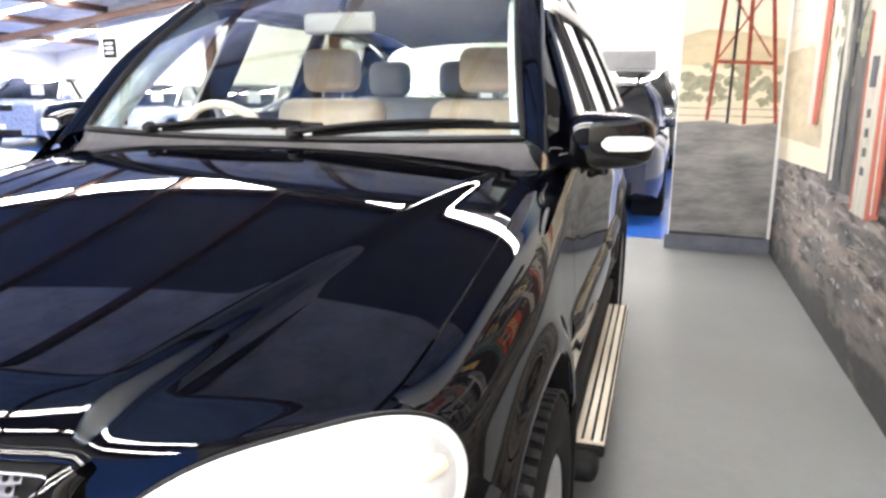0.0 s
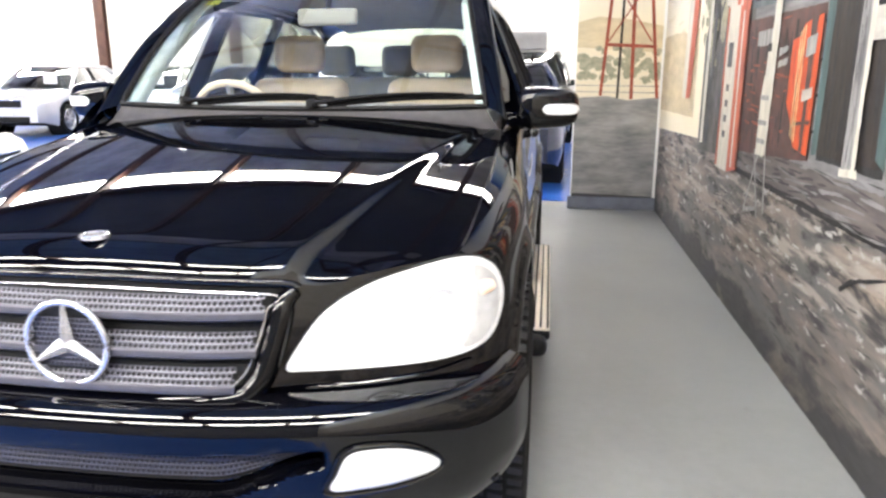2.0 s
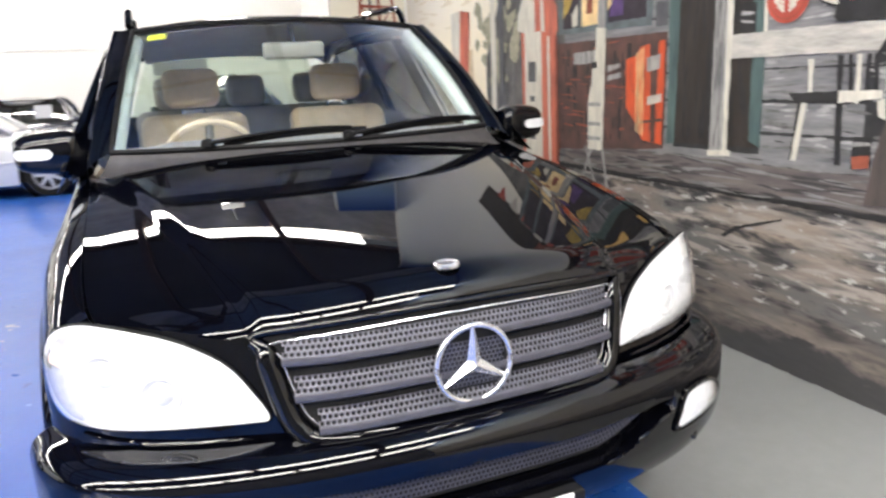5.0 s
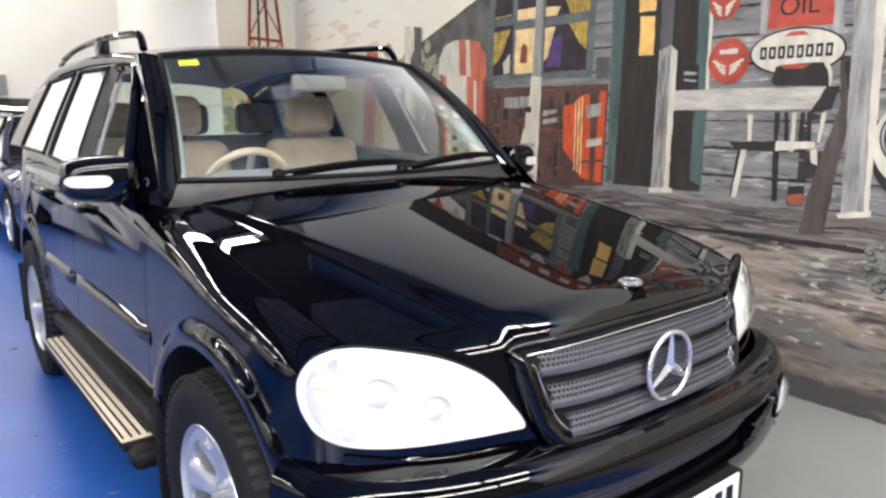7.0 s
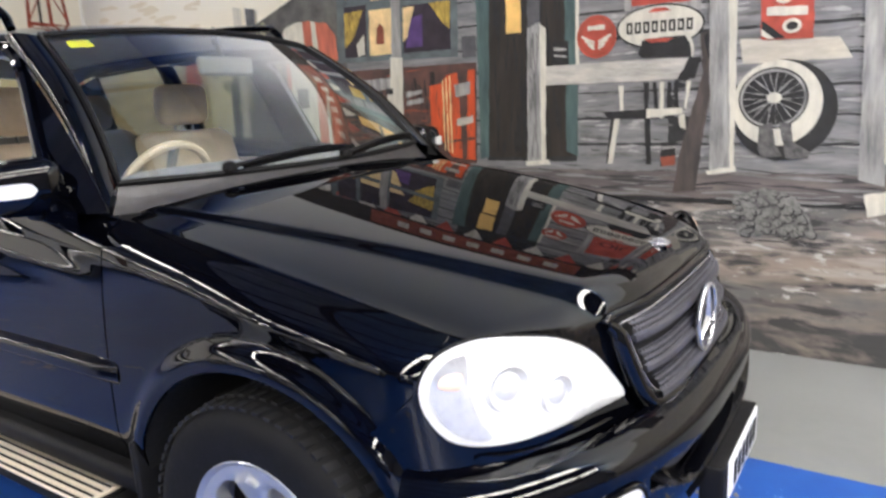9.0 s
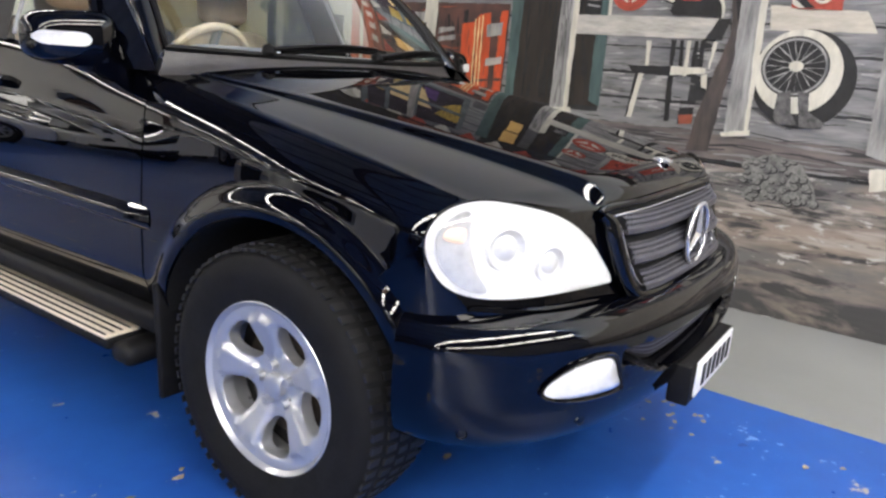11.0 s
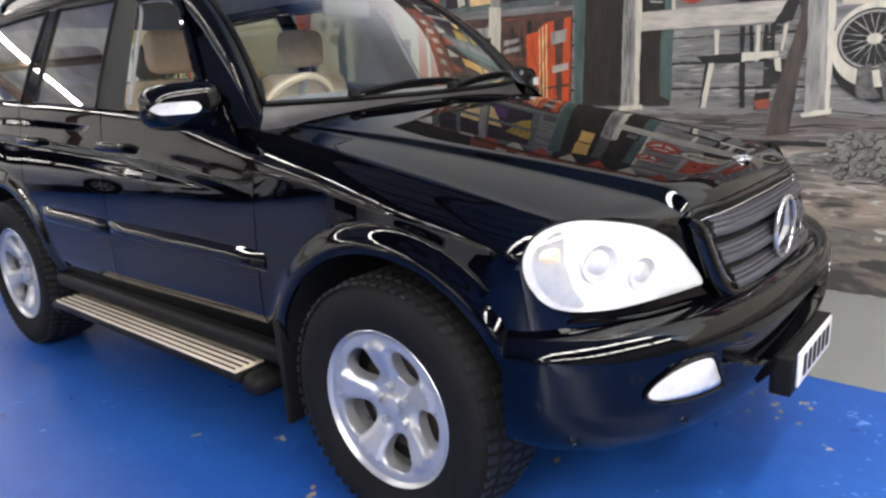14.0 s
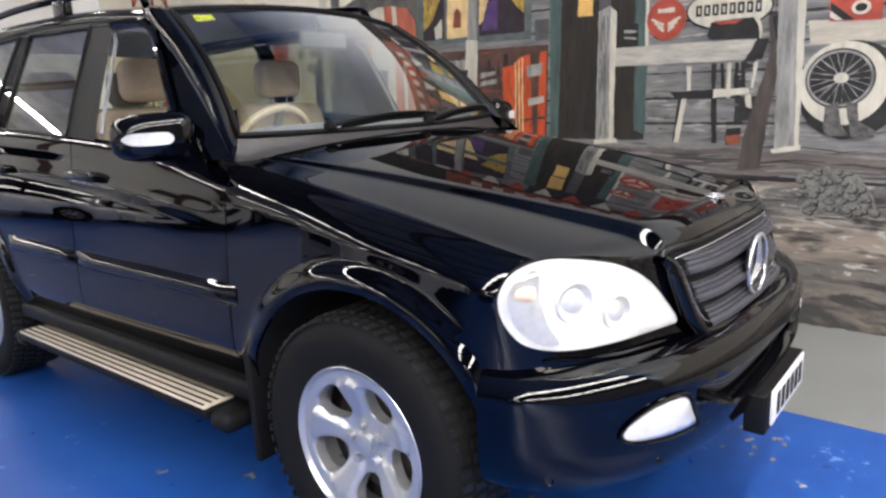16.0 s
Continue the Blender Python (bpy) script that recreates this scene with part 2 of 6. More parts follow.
def thicken(bm, d):
    """Gives an open sheet thickness d against its normals."""
    bm.normal_update()
    bmesh.ops.solidify(bm, geom=bm.faces[:], thickness=d)
    return bm


def smoothstep(a, b, v):
    t = max(0.0, min(1.0, (v - a) / (b - a)))
    return t * t * (3 - 2 * t)

# ---- the room ----
WX, EY, FY, LX, BY, CZ = 2.02, 6.0, 17.0, -21.0, -8.0, 5.5
PITCH = 0.142


def pitched(bm):
    """Leans a flat roof piece so that it rises towards the mural wall."""
    for v in bm.verts:
        v.co.z += PITCH * v.co.x
    return bm


def structure(name, bm, mat, label, category, smooth=False, bevel=0.0):
    return tagged(part(name, bm, mat, None, "", smooth, bevel), label, category, kind="structure")


structure("floor", box(LX, 0.81, BY, FY + 6, -0.2, 0.0, box(0.81, 3.2, 6.35, FY + 6, -0.2, 0.0)), BLUE_FLOOR, "glossy blue painted showroom floor with scuffs", "floor")
structure("pavement", box(0.81, 3.2, BY, 6.35, -0.2, -0.001), GREY_FLOOR, "grey painted concrete floor strip along the mural", "floor")
structure("wall_east", box(WX, WX + 0.2, BY, EY + 0.1, 0.0, CZ + 0.37), WHITE_WALL, "wall that carries the painted mural", "wall")
structure("wall_nib", box(1.2, WX, EY, EY + 0.14, 0.0, 4.15), WHITE_WALL, "short end wall painted with the landscape", "wall")
structure("wall_north", box(-14.5, 3.2, FY, FY + 0.2, 0.0, CZ + 1.2), WHITE_WALL, "white painted panel wall at the back", "wall")
structure("wall_north_far", box(LX, -14.5, FY + 5, FY + 5.2, 0.0, CZ + 1.2), WHITE_WALL, "pale wall of the side bay", "wall")
structure("wall_return", box(-14.5, -14.3, FY + 0.2, FY + 5, 0.0, CZ + 1.2), WHITE_WALL, "white return wall of the side bay", "wall")
# Unseen west and south walls, kept dark grey so the car reflects darkness.
structure("wall_west", box(LX - 0.2, LX, BY, 17.0, 0.0, CZ + 1.2), GREY_WALL, "grey side wall", "wall")
structure("wall_west_far", box(LX - 0.2, LX, 17.0, FY + 6, 0.0, CZ + 1.2), WHITE_WALL, "white side wall of the far bay", "wall")
structure("wall_south", box(LX, 3.2, BY - 0.2, BY, 0.0, CZ + 1.2), GREY_WALL, "grey front wall behind the walk", "wall")
structure("wall_east_far", box(3.2, 3.4, EY + 0.1, FY + 6, 0.0, CZ + 1.2), WHITE_WALL, "white side wall behind the nib", "wall")

# pitched roof sheets with bright strips between them
# The 15.4 m strip is an added light that brightens the back wall.
STRIPS = [(-5.5, 0.8), (-1.7, 0.5), (7.95, 0.38), (15.4, 0.32), (19.6, 0.5)]
LAMP = material("roof light panel", (1.0, 0.958, 0.90), 0.5, emit=45.0)
back, front, blue = bmesh.new(), bmesh.new(), bmesh.new()
# The unseen 2.4 to 4.6 band is pale to brighten the bonnet's reflection.
for y0, y1, sheet in ((BY - 0.2, -1.7, front), (-1.7, 2.4, blue), (2.4, 4.6, back), (4.6, 7.95, front), (7.95, FY + 6, back)):
    for yc, w in STRIPS + [(y1, 0.0)]:
        if y0 < yc + w / 2 and yc - w / 2 <= y1:
            if yc - w / 2 > y0:
                box(LX, 3.4, y0, yc - w / 2, CZ + 0.1, CZ + 0.2, sheet)
            y0 = yc + w / 2
structure("ceiling", pitched(back), ROOF, "grey sheeted pitched roof with steel framing", "ceiling")
structure("ceiling_front", pitched(front), FOIL, "dark lined roof over the front bay", "ceiling")
structure("ceiling_blue", pitched(blue), BLUE_SHEET, "blue roof sheet over the front of the bay", "ceiling")
for yc, w in STRIPS:
    structure("roof_light", pitched(box(LX + 1, 2.0, yc - w / 2 + 0.004, yc + w / 2 - 0.004, CZ + 0.12, CZ + 0.16)), LAMP, "long translucent roof light between the sheets; the 15.4 m one is added", "roof light")
for k in range(10):
    x = -18.35 + 2.1 * k
    tagged(part("rafter", pitched(box(x - 0.06, x + 0.06, BY, FY + 5, CZ - 0.06, CZ + 0.096)), BEAM), "brown steel rafter under the roof sheets", "rafter", "roof rafters", "structure")
for y in (2.2, FY - 0.3):
    tagged(part("purlin_beam", pitched(box(LX, 2.0 if y < 6 else 3.19, y - 0.06, y + 0.06, CZ - 0.34, CZ - 0.142)), BEAM), "brown steel cross beam", "beam", "roof beams", "structure")
tagged(part("purlin_beam", pitched(box(LX, 3.19, 7.46, 7.56, CZ + 0.0, CZ + 0.098)), BEAM), "slim brown purlin beside the roof light", "beam", "roof beams", "structure")
for x in (-10.76, -7.07):
    h = CZ + PITCH * x - 0.36
    col = box(x - 0.13, x + 0.13, FY - 0.014, FY - 0.002, 0, h)
    box(x - 0.012, x + 0.012, FY - 0.16, FY - 0.014, 0, h, col)
    box(x - 0.13, x + 0.13, FY - 0.174, FY - 0.16, 0, h, col)
    tagged(part("steel_column", col, BEAM, None, "", False), "brown steel column against the white wall", "column", "steel columns", "structure")
# pressed panels, cover strip and vent on the far wall
GREYT = material("grey painted metal", (0.30, 0.30, 0.31), 0.5, vary=0.15, scale=6)
for x in (-6.35, -5.75, -5.15):
    structure("trim", box(x - 0.01, x + 0.01, FY - 0.012, FY - 0.001, 0, 3.8), WHITE_WALL, "upright joint strip of the white wall panels", "trim")
structure("trim", box(-4.9, 1.5, FY - 0.014, FY - 0.001, 2.42, 2.47), WHITE_WALL, "level joint strip of the white wall", "trim")
vent = thing("air_vent", (0.25, FY, 1.8), "grey louvred vent on the white wall", "vent")
part("vent_frame", rbox(-0.35, 0.85, FY - 0.05, FY - 0.002, 1.80, 2.24, 0.01), GREYT, vent, smooth=False)
for k in range(6):
    part("louvre", box(-0.31, 0.81, FY - 0.075, FY - 0.052, 1.84 + 0.065 * k, 1.875 + 0.065 * k), GREYT, vent, smooth=False)
sign = thing("wall_sign", (-14.15, FY, 2.2), "small black sign with white bars on the wall", "sign")
part("board", rbox(-14.36, -13.92, FY - 0.03, FY - 0.002, 2.18, 2.72, 0.005), TRIM, sign, smooth=False)
for k in range(3):
    part("sign_bar", box(-14.28, -14.02, FY - 0.036, FY - 0.031, 2.30 + 0.13 * k, 2.35 + 0.13 * k), WHITE_PL, sign, smooth=False)
SKIRT = material("blue-grey skirting", (0.13, 0.14, 0.17), 0.6, vary=0.3, scale=6, bump=0.05)
# low skirting block at the foot of the nib
structure("nib_foot", rbox(1.17, WX - 0.005, EY - 0.05, EY - 0.004, 0.0, 0.12, 0.006), SKIRT, "blue-grey painted foot of the end wall", "trim")

# square flood lamp under the roof
flood = thing("flood_lamp", (0.0, 8.52, 5.2), "square white flood lamp hanging under the roof", "lamp")
part("housing", rbox(-0.20, 0.20, 8.35, 8.7, 5.12, 5.24, 0.02), GREYT, flood, smooth=False)
part("lamp_panel", box(-0.17, 0.17, 8.38, 8.67, 5.105, 5.116), LAMP, flood, smooth=False)
part("hanger", tube([(0.0, 8.52, 5.24), (0.0, 8.52, 5.6)], 0.015, 6), GREYT, flood)

# ---- the black off-road car ----
HUB_F, HUB_R, HUB_Z = 0.857, 3.47, 0.378
ARCH = 0.455
WID = [(0.30, 0.80), (0.40, 0.850), (0.45, 0.874), (0.50, 0.886), (0.65, 0.900), (0.86, 0.912), (1.2, 0.90), (1.6, 0.893), (2.5, 0.90), (3.2, 0.902), (3.47, 0.905), (3.8, 0.89), (4.1, 0.85), (4.3, 0.79), (4.42, 0.70)]
CREST = [(0.30, 0.918), (0.42, 0.948), (0.6, 0.991), (0.8, 1.032), (1.0, 1.068), (1.2, 1.099), (1.4, 1.127), (1.7, 1.163), (2.1, 1.195), (2.8, 1.227), (3.6, 1.25), (4.42, 1.25)]
TOPX = [(0.30, 0.735), (0.45, 0.775), (0.8, 0.795), (1.3, 0.800), (1.5, 0.820), (1.75, 0.848), (2.2, 0.862), (3.2, 0.85), (3.9, 0.82), (4.2, 0.79), (4.42, 0.69)]


def glide(table, v):
    """A smooth curve through the table's rows (x, value), so that gloss runs without kinks."""
    n = len(table)
    if v <= table[0][0]:
        return table[0][1]
    if v >= table[-1][0]:
        return table[-1][1]
    k = max(i for i in range(n - 1) if table[i][0] <= v)

    def slope(i):
        a, b = max(0, i - 1), min(n - 1, i + 1)
        return (table[b][1] - table[a][1]) / (table[b][0] - table[a][0])

    h = table[k + 1][0] - table[k][0]
    t = (v - table[k][0]) / h
    return (2 * t**3 - 3 * t * t + 1) * table[k][1] + (t**3 - 2 * t * t + t) * h * slope(k) + (3 * t * t - 2 * t**3) * table[k + 1][1] + (t**3 - t * t) * h * slope(k + 1)


def side_low(y):
    low = 0.445
    for h in (HUB_F, HUB_R):
        d = abs(y - h)
        if d < ARCH:
            low = max(low, HUB_Z + math.sqrt(ARCH * ARCH - d * d))
    return low


def side_point(y, t, s):
    lo, hi = side_low(y), glide(CREST, y)
    z = lo + (hi - lo) * t
    w, tx = glide(WID, y), glide(TOPX, y)
    h = 0.095
    u = max(0.0, min(1.0, (z - (hi - h)) / h))
    x = w - 0.02 * smoothstep(0.6, 1.0, z / hi) - (w - 0.02 - tx) * (1 - math.sqrt(max(0.0, 1 - u * u)))
    x -= 0.02 * smoothstep(0.9, 1.15, z) * (0.3 + 0.7 * smoothstep(1.15, 1.75, y))
    if z < 0.56:
        x -= (0.56 - z) * 0.35
    for hy in (HUB_F, HUB_R):
        r = math.hypot(y - hy, z - HUB_Z)
        x += (0.019 * (1 - smoothstep(ARCH + 0.014, ARCH + 0.085, r)) - 0.004 * math.exp(-(((r - ARCH) / 0.012) ** 2))) * smoothstep(0.33, 0.42, y)
    # shoulder line
    x += 0.006 * math.exp(-(((z - hi + 0.16) / 0.02) ** 2)) * smoothstep(1.4, 1.7, y)
    return (s * x, y, z)


def span_rows(a, b, n):
    ys = [a + (b - a) * k / n for k in range(n + 1)]
    for h in (HUB_F, HUB_R):
        for e in (h - ARCH, h + ARCH):
            for d in (-0.012, -0.004, -0.001, 0.0005, 0.002, 0.006, 0.014, 0.028):
                v = e + (d if e < h else -d)
                if a < v < b:
                    ys.append(v)
    return sorted(ys)


def side_panel(a, b, s, n):
    ys = span_rows(a, b, n)
    bm = grid(lambda i, j: side_point(ys[i], (j / 30) ** 1.0, s), len(ys) - 1, 30)
    if s > 0:
        bmesh.ops.reverse_faces(bm, faces=bm.faces[:])
    return bm


NOSE = [(0.0, 0.117), (0.25, 0.126), (0.36, 0.146), (0.42, 0.170), (0.50, 0.198), (0.58, 0.222), (0.68, 0.262), (0.77, 0.312), (0.835, 0.376), (0.872, 0.44), (0.892, 0.53)]
NOSETOP = [(0.0, 0.948), (0.3, 0.942), (0.42, 0.925), (0.50, 0.915), (0.6, 0.930), (0.70, 0.946), (0.78, 0.946), (0.82, 0.922), (0.85, 0.878), (0.875, 0.82), (0.892, 0.76)]


def nose(x, z, out=0.0):
    a = abs(x)
    y = glide(NOSE, a)
    d = (glide(NOSE, min(a + 0.01, 0.892)) - glide(NOSE, max(a - 0.01, 0.0))) / 0.02
    ln = math.hypot(1, d)
    sx = math.copysign(1, x)
    return Vector((x + sx * out * d / ln, y + 0.20 * (z - 0.82) - out / ln, z))


def spine(y):
    """The bonnet's middle line."""
    return 0.9655 + 0.1725 * y - 0.0045 * y * y - 0.030 * math.exp(-(y - 0.10) / 0.036)



def hood_z(x, y):
    """A crowned skin that falls to the wing's crest, with a raised middle between two soft creases."""
    a = abs(x)
    t = max(0.0, min(1.0, (y - 0.2) / 1.3))
    xc = crease_x(y)
    xg = 0.791 - 0.067 * math.exp(-(y - 0.3) / 0.24)
    lift = 0.019 * (1 - t) ** 2 + 0.007
    top = spine(y) - lift
    edge = glide(CREST, max(y, 0.34)) + 0.245 * min(0.0, y - 0.34) + 0.002
    z = top + (edge - top) * min(1.0, a / xg) ** 2.1
    return z + lift * (1 - smoothstep(xc - 0.026, xc + 0.022, a))


def gap_x(y):
    return glide(TOPX, y) - 0.006


CREASE_U = 0.62
COLS = sorted({-1.0, 1.0} | {s * v for s in (-1, 1) for v in [CREASE_U * k / 22 for k in range(23)] + [CREASE_U + d for d in (-0.024, -0.018, -0.012, -0.006, 0.004, 0.008, 0.014, 0.022)] + [CREASE_U + (1 - CREASE_U) * k / 12 for k in range(13)]})


def crease_x(y):
    return 0.445 + 0.285 * max(0.0, min(1.0, (y - 0.2) / 1.3))


def bonnet_point(i, j, ni=64):
    """The bonnet's skin; its columns run along the two creases."""
    u = COLS[j]
    a = abs(u)

    def across(y):
        xc, xg = crease_x(y), gap_x(max(y, 0.3))
        return math.copysign(xc * a / CREASE_U if a <= CREASE_U else xc + (xg - xc) * (a - CREASE_U) / (1 - CREASE_U), u)

    t = (i / ni) ** 1.3
    x = across(0.25)
    for _ in range(2):
        yf = nose(x, glide(NOSETOP, abs(x)))[1] - 0.006 + 0.010 * smoothstep(0.5, 0.62, abs(x))
        x = across(yf)
    yb = 1.335 + 0.14 * u * u
    y = yf + (yb - yf) * t
    x = across(y)
    zt = glide(NOSETOP, abs(x)) - 0.006
    s = max(0.0, min(1.0, (y - yf) / 0.085))
    z = zt + (hood_z(x, y) - zt) * math.sqrt(max(0.0, 1 - (1 - s) ** 2))
    return (x, y, z)


BUMP = [(0.0, 0.0, 0.0), (0.16, 0.16, 0.002), (0.32, 0.32, 0.014), (0.48, 0.475, 0.040), (0.62, 0.61, 0.078), (0.74, 0.725, 0.132), (0.86, 0.832, 0.212), (0.98, 0.902, 0.322), (1.08, 0.932, 0.430)]
BUMP_OFF = [(0.372, -0.17), (0.378, -0.105), (0.392, -0.062), (0.415, -0.034), (0.45, -0.014), (0.50, -0.002), (0.54, 0.0), (0.60, 0.0), (0.635, -0.001), (0.655, -0.005), (0.675, -0.016), (0.690, -0.038), (0.702, -0.085)]


def bump_line(a):
    x, y = glide([(r[0], r[1]) for r in BUMP], abs(a)), glide([(r[0], r[2]) for r in BUMP], abs(a))
    return (x if a >= 0 else -x), y


def bumper(s, z, out=0.0):
    """A point of the bumper's face: s along its outline from the middle, z the height."""
    a = abs(s)
    x, y = bump_line(a)
    x2, y2 = bump_line(min(a + 0.01, 1.08))
    x1, y1 = bump_line(a - 0.01)
    d = Vector((x2 - x1, y2 - y1, 0)).normalized()
    nrm = Vector((d.y, -d.x, 0))
    off = lerp(BUMP_OFF, z) + out
    p = Vector((x, y, 0)) + nrm * off
    return Vector((p.x if s >= 0 else -p.x, p.y, z))


def intake(s):
    """Lower and upper edge of the bumper's intake at s."""
    a = abs(s)
    return 0.512 + 0.066 * smoothstep(0.30, 0.545, a), 0.602 + 0.008 * smoothstep(0.2, 0.5, a)


def bumper_face(s, z):
    """The bumper's skin with the intake pressed into it."""
    lo, hi = intake(s)
    inside = smoothstep(lo - 0.004, lo + 0.008, z) * (1 - smoothstep(hi - 0.006, hi + 0.004, z)) * (1 - smoothstep(0.535, 0.55, abs(s)))
    return bumper(s, z, -0.055 * inside)


def windscreen_point(u, v, out=0.0):
    """u -1..1 across, v 0..1 upwards."""
    xb, xt = 0.725 * u, 0.60 * u
    b = Vector((xb, 1.385 + 0.125 * u * u, 1.205 + 0.008 * u * u))
    t = Vector((xt, 1.945 + 0.075 * u * u, 1.690 - 0.032 * u * u))
    p = b.lerp(t, v)
    p.y -= 0.035 * math.sin(math.pi * v) + out * 0.65
    p.z += 0.02 * math.sin(math.pi * v) + out * 0.76
    return p


def side_glass(y, z, s, out=0.0):
    return Vector((s * (0.868 - (z - 1.17) * 0.40 - 0.10 * max(0, z - 1.17) ** 2 + out), y, z))


def belt(y):
    return glide(CREST, y) - 0.004


def poly_pane(corners, s, out=0.0, n=8):
    """A bent pane in the side window surface from four (y, z) corners."""
    (a0, a1), (b0, b1), (c0, c1), (d0, d1) = corners

    def f(i, j):
        u, v = i / n, j / n
        y = (a0 * (1 - u) + b0 * u) * (1 - v) + (d0 * (1 - u) + c0 * u) * v
        z = (a1 * (1 - u) + b1 * u) * (1 - v) + (d1 * (1 - u) + c1 * u) * v
        return side_glass(y, z, s, out)

    bm = grid(f, n, n)
    if s > 0:
        bmesh.ops.reverse_faces(bm, faces=bm.faces[:])
    return bm


def wheel(car, x, y, s, turn):
    """A five-spoke alloy wheel with its tyre; s is the outer side."""
    c = Vector((x, y, HUB_Z))
    prof = [(-0.115, 0.235), (-0.125, 0.27), (-0.13, 0.31), (-0.122, 0.35), (-0.10, 0.370), (-0.05, 0.378), (0.0, 0.3785), (0.05, 0.378), (0.10, 0.370), (0.122, 0.35), (0.13, 0.31), (0.126, 0.27), (0.119, 0.252), (0.122, 0.247), (0.117, 0.242), (0.09, 0.228)]
    w = part("wheel", lathe([(0.100, 0.219), (0.112, 0.228), (0.118, 0.234), (0.112, 0.240), (0.095, 0.232), (-0.10, 0.225)] if s > 0 else [(-a, r) for a, r in [(0.100, 0.219), (0.112, 0.228), (0.118, 0.234), (0.112, 0.240), (0.095, 0.232), (-0.10, 0.225)]], c, "x", 72), ALLOY, car, "silver five-spoke alloy wheel")
    part("tyre", lathe(prof, c, "x", 96), RUBBER, w, "black all-terrain tyre")
    bm = bmesh.new()
    for k in range(64):
        q = 2 * math.pi * k / 64
        for lane in range(5):
            lx = -0.1 + 0.05 * lane
            qq = q + (0.03 if lane % 2 else 0)
            r0, r1 = 0.366, 0.3815 if abs(lx) < 0.08 else 0.3735
            vs = []
            for rr in (r0, r1):
                for dx, dq in ((-0.019, -0.034), (0.019, -0.020), (0.019, 0.034), (-0.019, 0.020)):
                    vs.append(bm.verts.new((c.x + lx + dx, c.y + rr * math.cos(qq + dq), c.z + rr * math.sin(qq + dq))))
            for f in ((4, 5, 6, 7), (0, 1, 5, 4), (1, 2, 6, 5), (2, 3, 7, 6), (3, 0, 4, 7)):
                bm.faces.new([vs[m] for m in f])
    part("tread", bm, TREAD, w, "grey tread blocks, light on them put into the colour", smooth=False)
    # dished face with five rounded openings, laid sector by sector
    def face(u, v, d):
        r = math.hypot(u, v)
        spoke = abs(math.atan2(u, v)) / (math.pi / 5)
        ax = 0.072 + 0.034 * smoothstep(0.05, 0.21, r) - 0.006 * math.sin(math.pi * min(1, r / 0.2)) + 0.014 * smoothstep(0.52, 0.72, spoke) * smoothstep(0.05, 0.09, r) * (1 - smoothstep(0.186, 0.196, r))
        q = math.atan2(u, v) + d
        return (c.x + s * ax, c.y + r * math.cos(q), c.z + r * math.sin(q))

    def reach(p):
        lo, hi = 0.0, 0.3
        for _ in range(24):
            m = (lo + hi) / 2
            u, v = m * math.cos(p), 0.142 + m * math.sin(p)
            ok = 0.030 < math.hypot(u, v) < 0.222 and abs(math.atan2(u, v)) < math.pi / 5
            lo, hi = (m, hi) if ok else (lo, m)
        return lo

    def hole(p):
        u, v = math.cos(p), math.sin(p)
        wide = 0.052 + 0.015 * v
        return (abs(u / wide) ** 2.5 + abs(v / 0.051) ** 2.5) ** -0.4

    corners = [math.atan2(r * math.cos(math.pi / 5) - 0.142, e * r * math.sin(math.pi / 5)) for r in (0.030, 0.222) for e in (-1, 1)]
    ps = sorted([2 * math.pi * k / 72 - math.pi for k in range(72)] + corners)
    bm = bmesh.new()
    for k in range(5):
        d = turn + 2 * math.pi * (k + 0.5) / 5
        rings = []
        for p in ps:
            h, e = hole(p), reach(p)
            ring = []
            for t in (-2, -1, 0, 0.04, 0.12, 0.3, 0.55, 0.8, 1.0):
                m = h + (e - h) * max(0.0, t)
                x, y, z = face(m * math.cos(p), 0.142 + m * math.sin(p), d)
                sink = {-2: 0.040, -1: 0.010, 0: 0.004, 0.04: 0.001}.get(t, 0.0)
                ring.append(bm.verts.new((x - s * sink, y, z)))
            rings.append(ring)
        for a, b in zip(rings, rings[1:] + rings[:1]):
            for m in range(8):
                bm.faces.new((a[m], a[m + 1], b[m + 1], b[m]))
    bmesh.ops.remove_doubles(bm, verts=bm.verts[:], dist=0.0004)
    bmesh.ops.recalc_face_normals(bm, faces=bm.faces[:])
    part("spokes", bm, ALLOY, w, "silver painted spokes")
    part("hub_cap", lathe([(s * 0.070, 0.034), (s * 0.088, 0.033), (s * 0.092, 0.026), (s * 0.092, 0.0005)], c, "x", 32), ALLOY, w)
    for k in range(5):
        q = 2 * math.pi * (k + 0.0) / 5 + turn
        part("wheel_bolt", lathe([(s * 0.07, 0.013), (s * 0.092, 0.012), (s * 0.093, 0.0005)], c + Vector((0, 0.056 * math.cos(q), 0.056 * math.sin(q))), "x", 12), ALLOY, w)
    part("wheel_back", lathe([(s * 0.0, 0.222), (s * -0.004, 0.0005)], c, "x", 40), DARK, w)
    part("brake_disc", lathe([(s * 0.02, 0.06), (s * 0.025, 0.16), (s * 0.015, 0.165), (s * 0.005, 0.16)], c, "x", 40), STEEL, w)
    return w


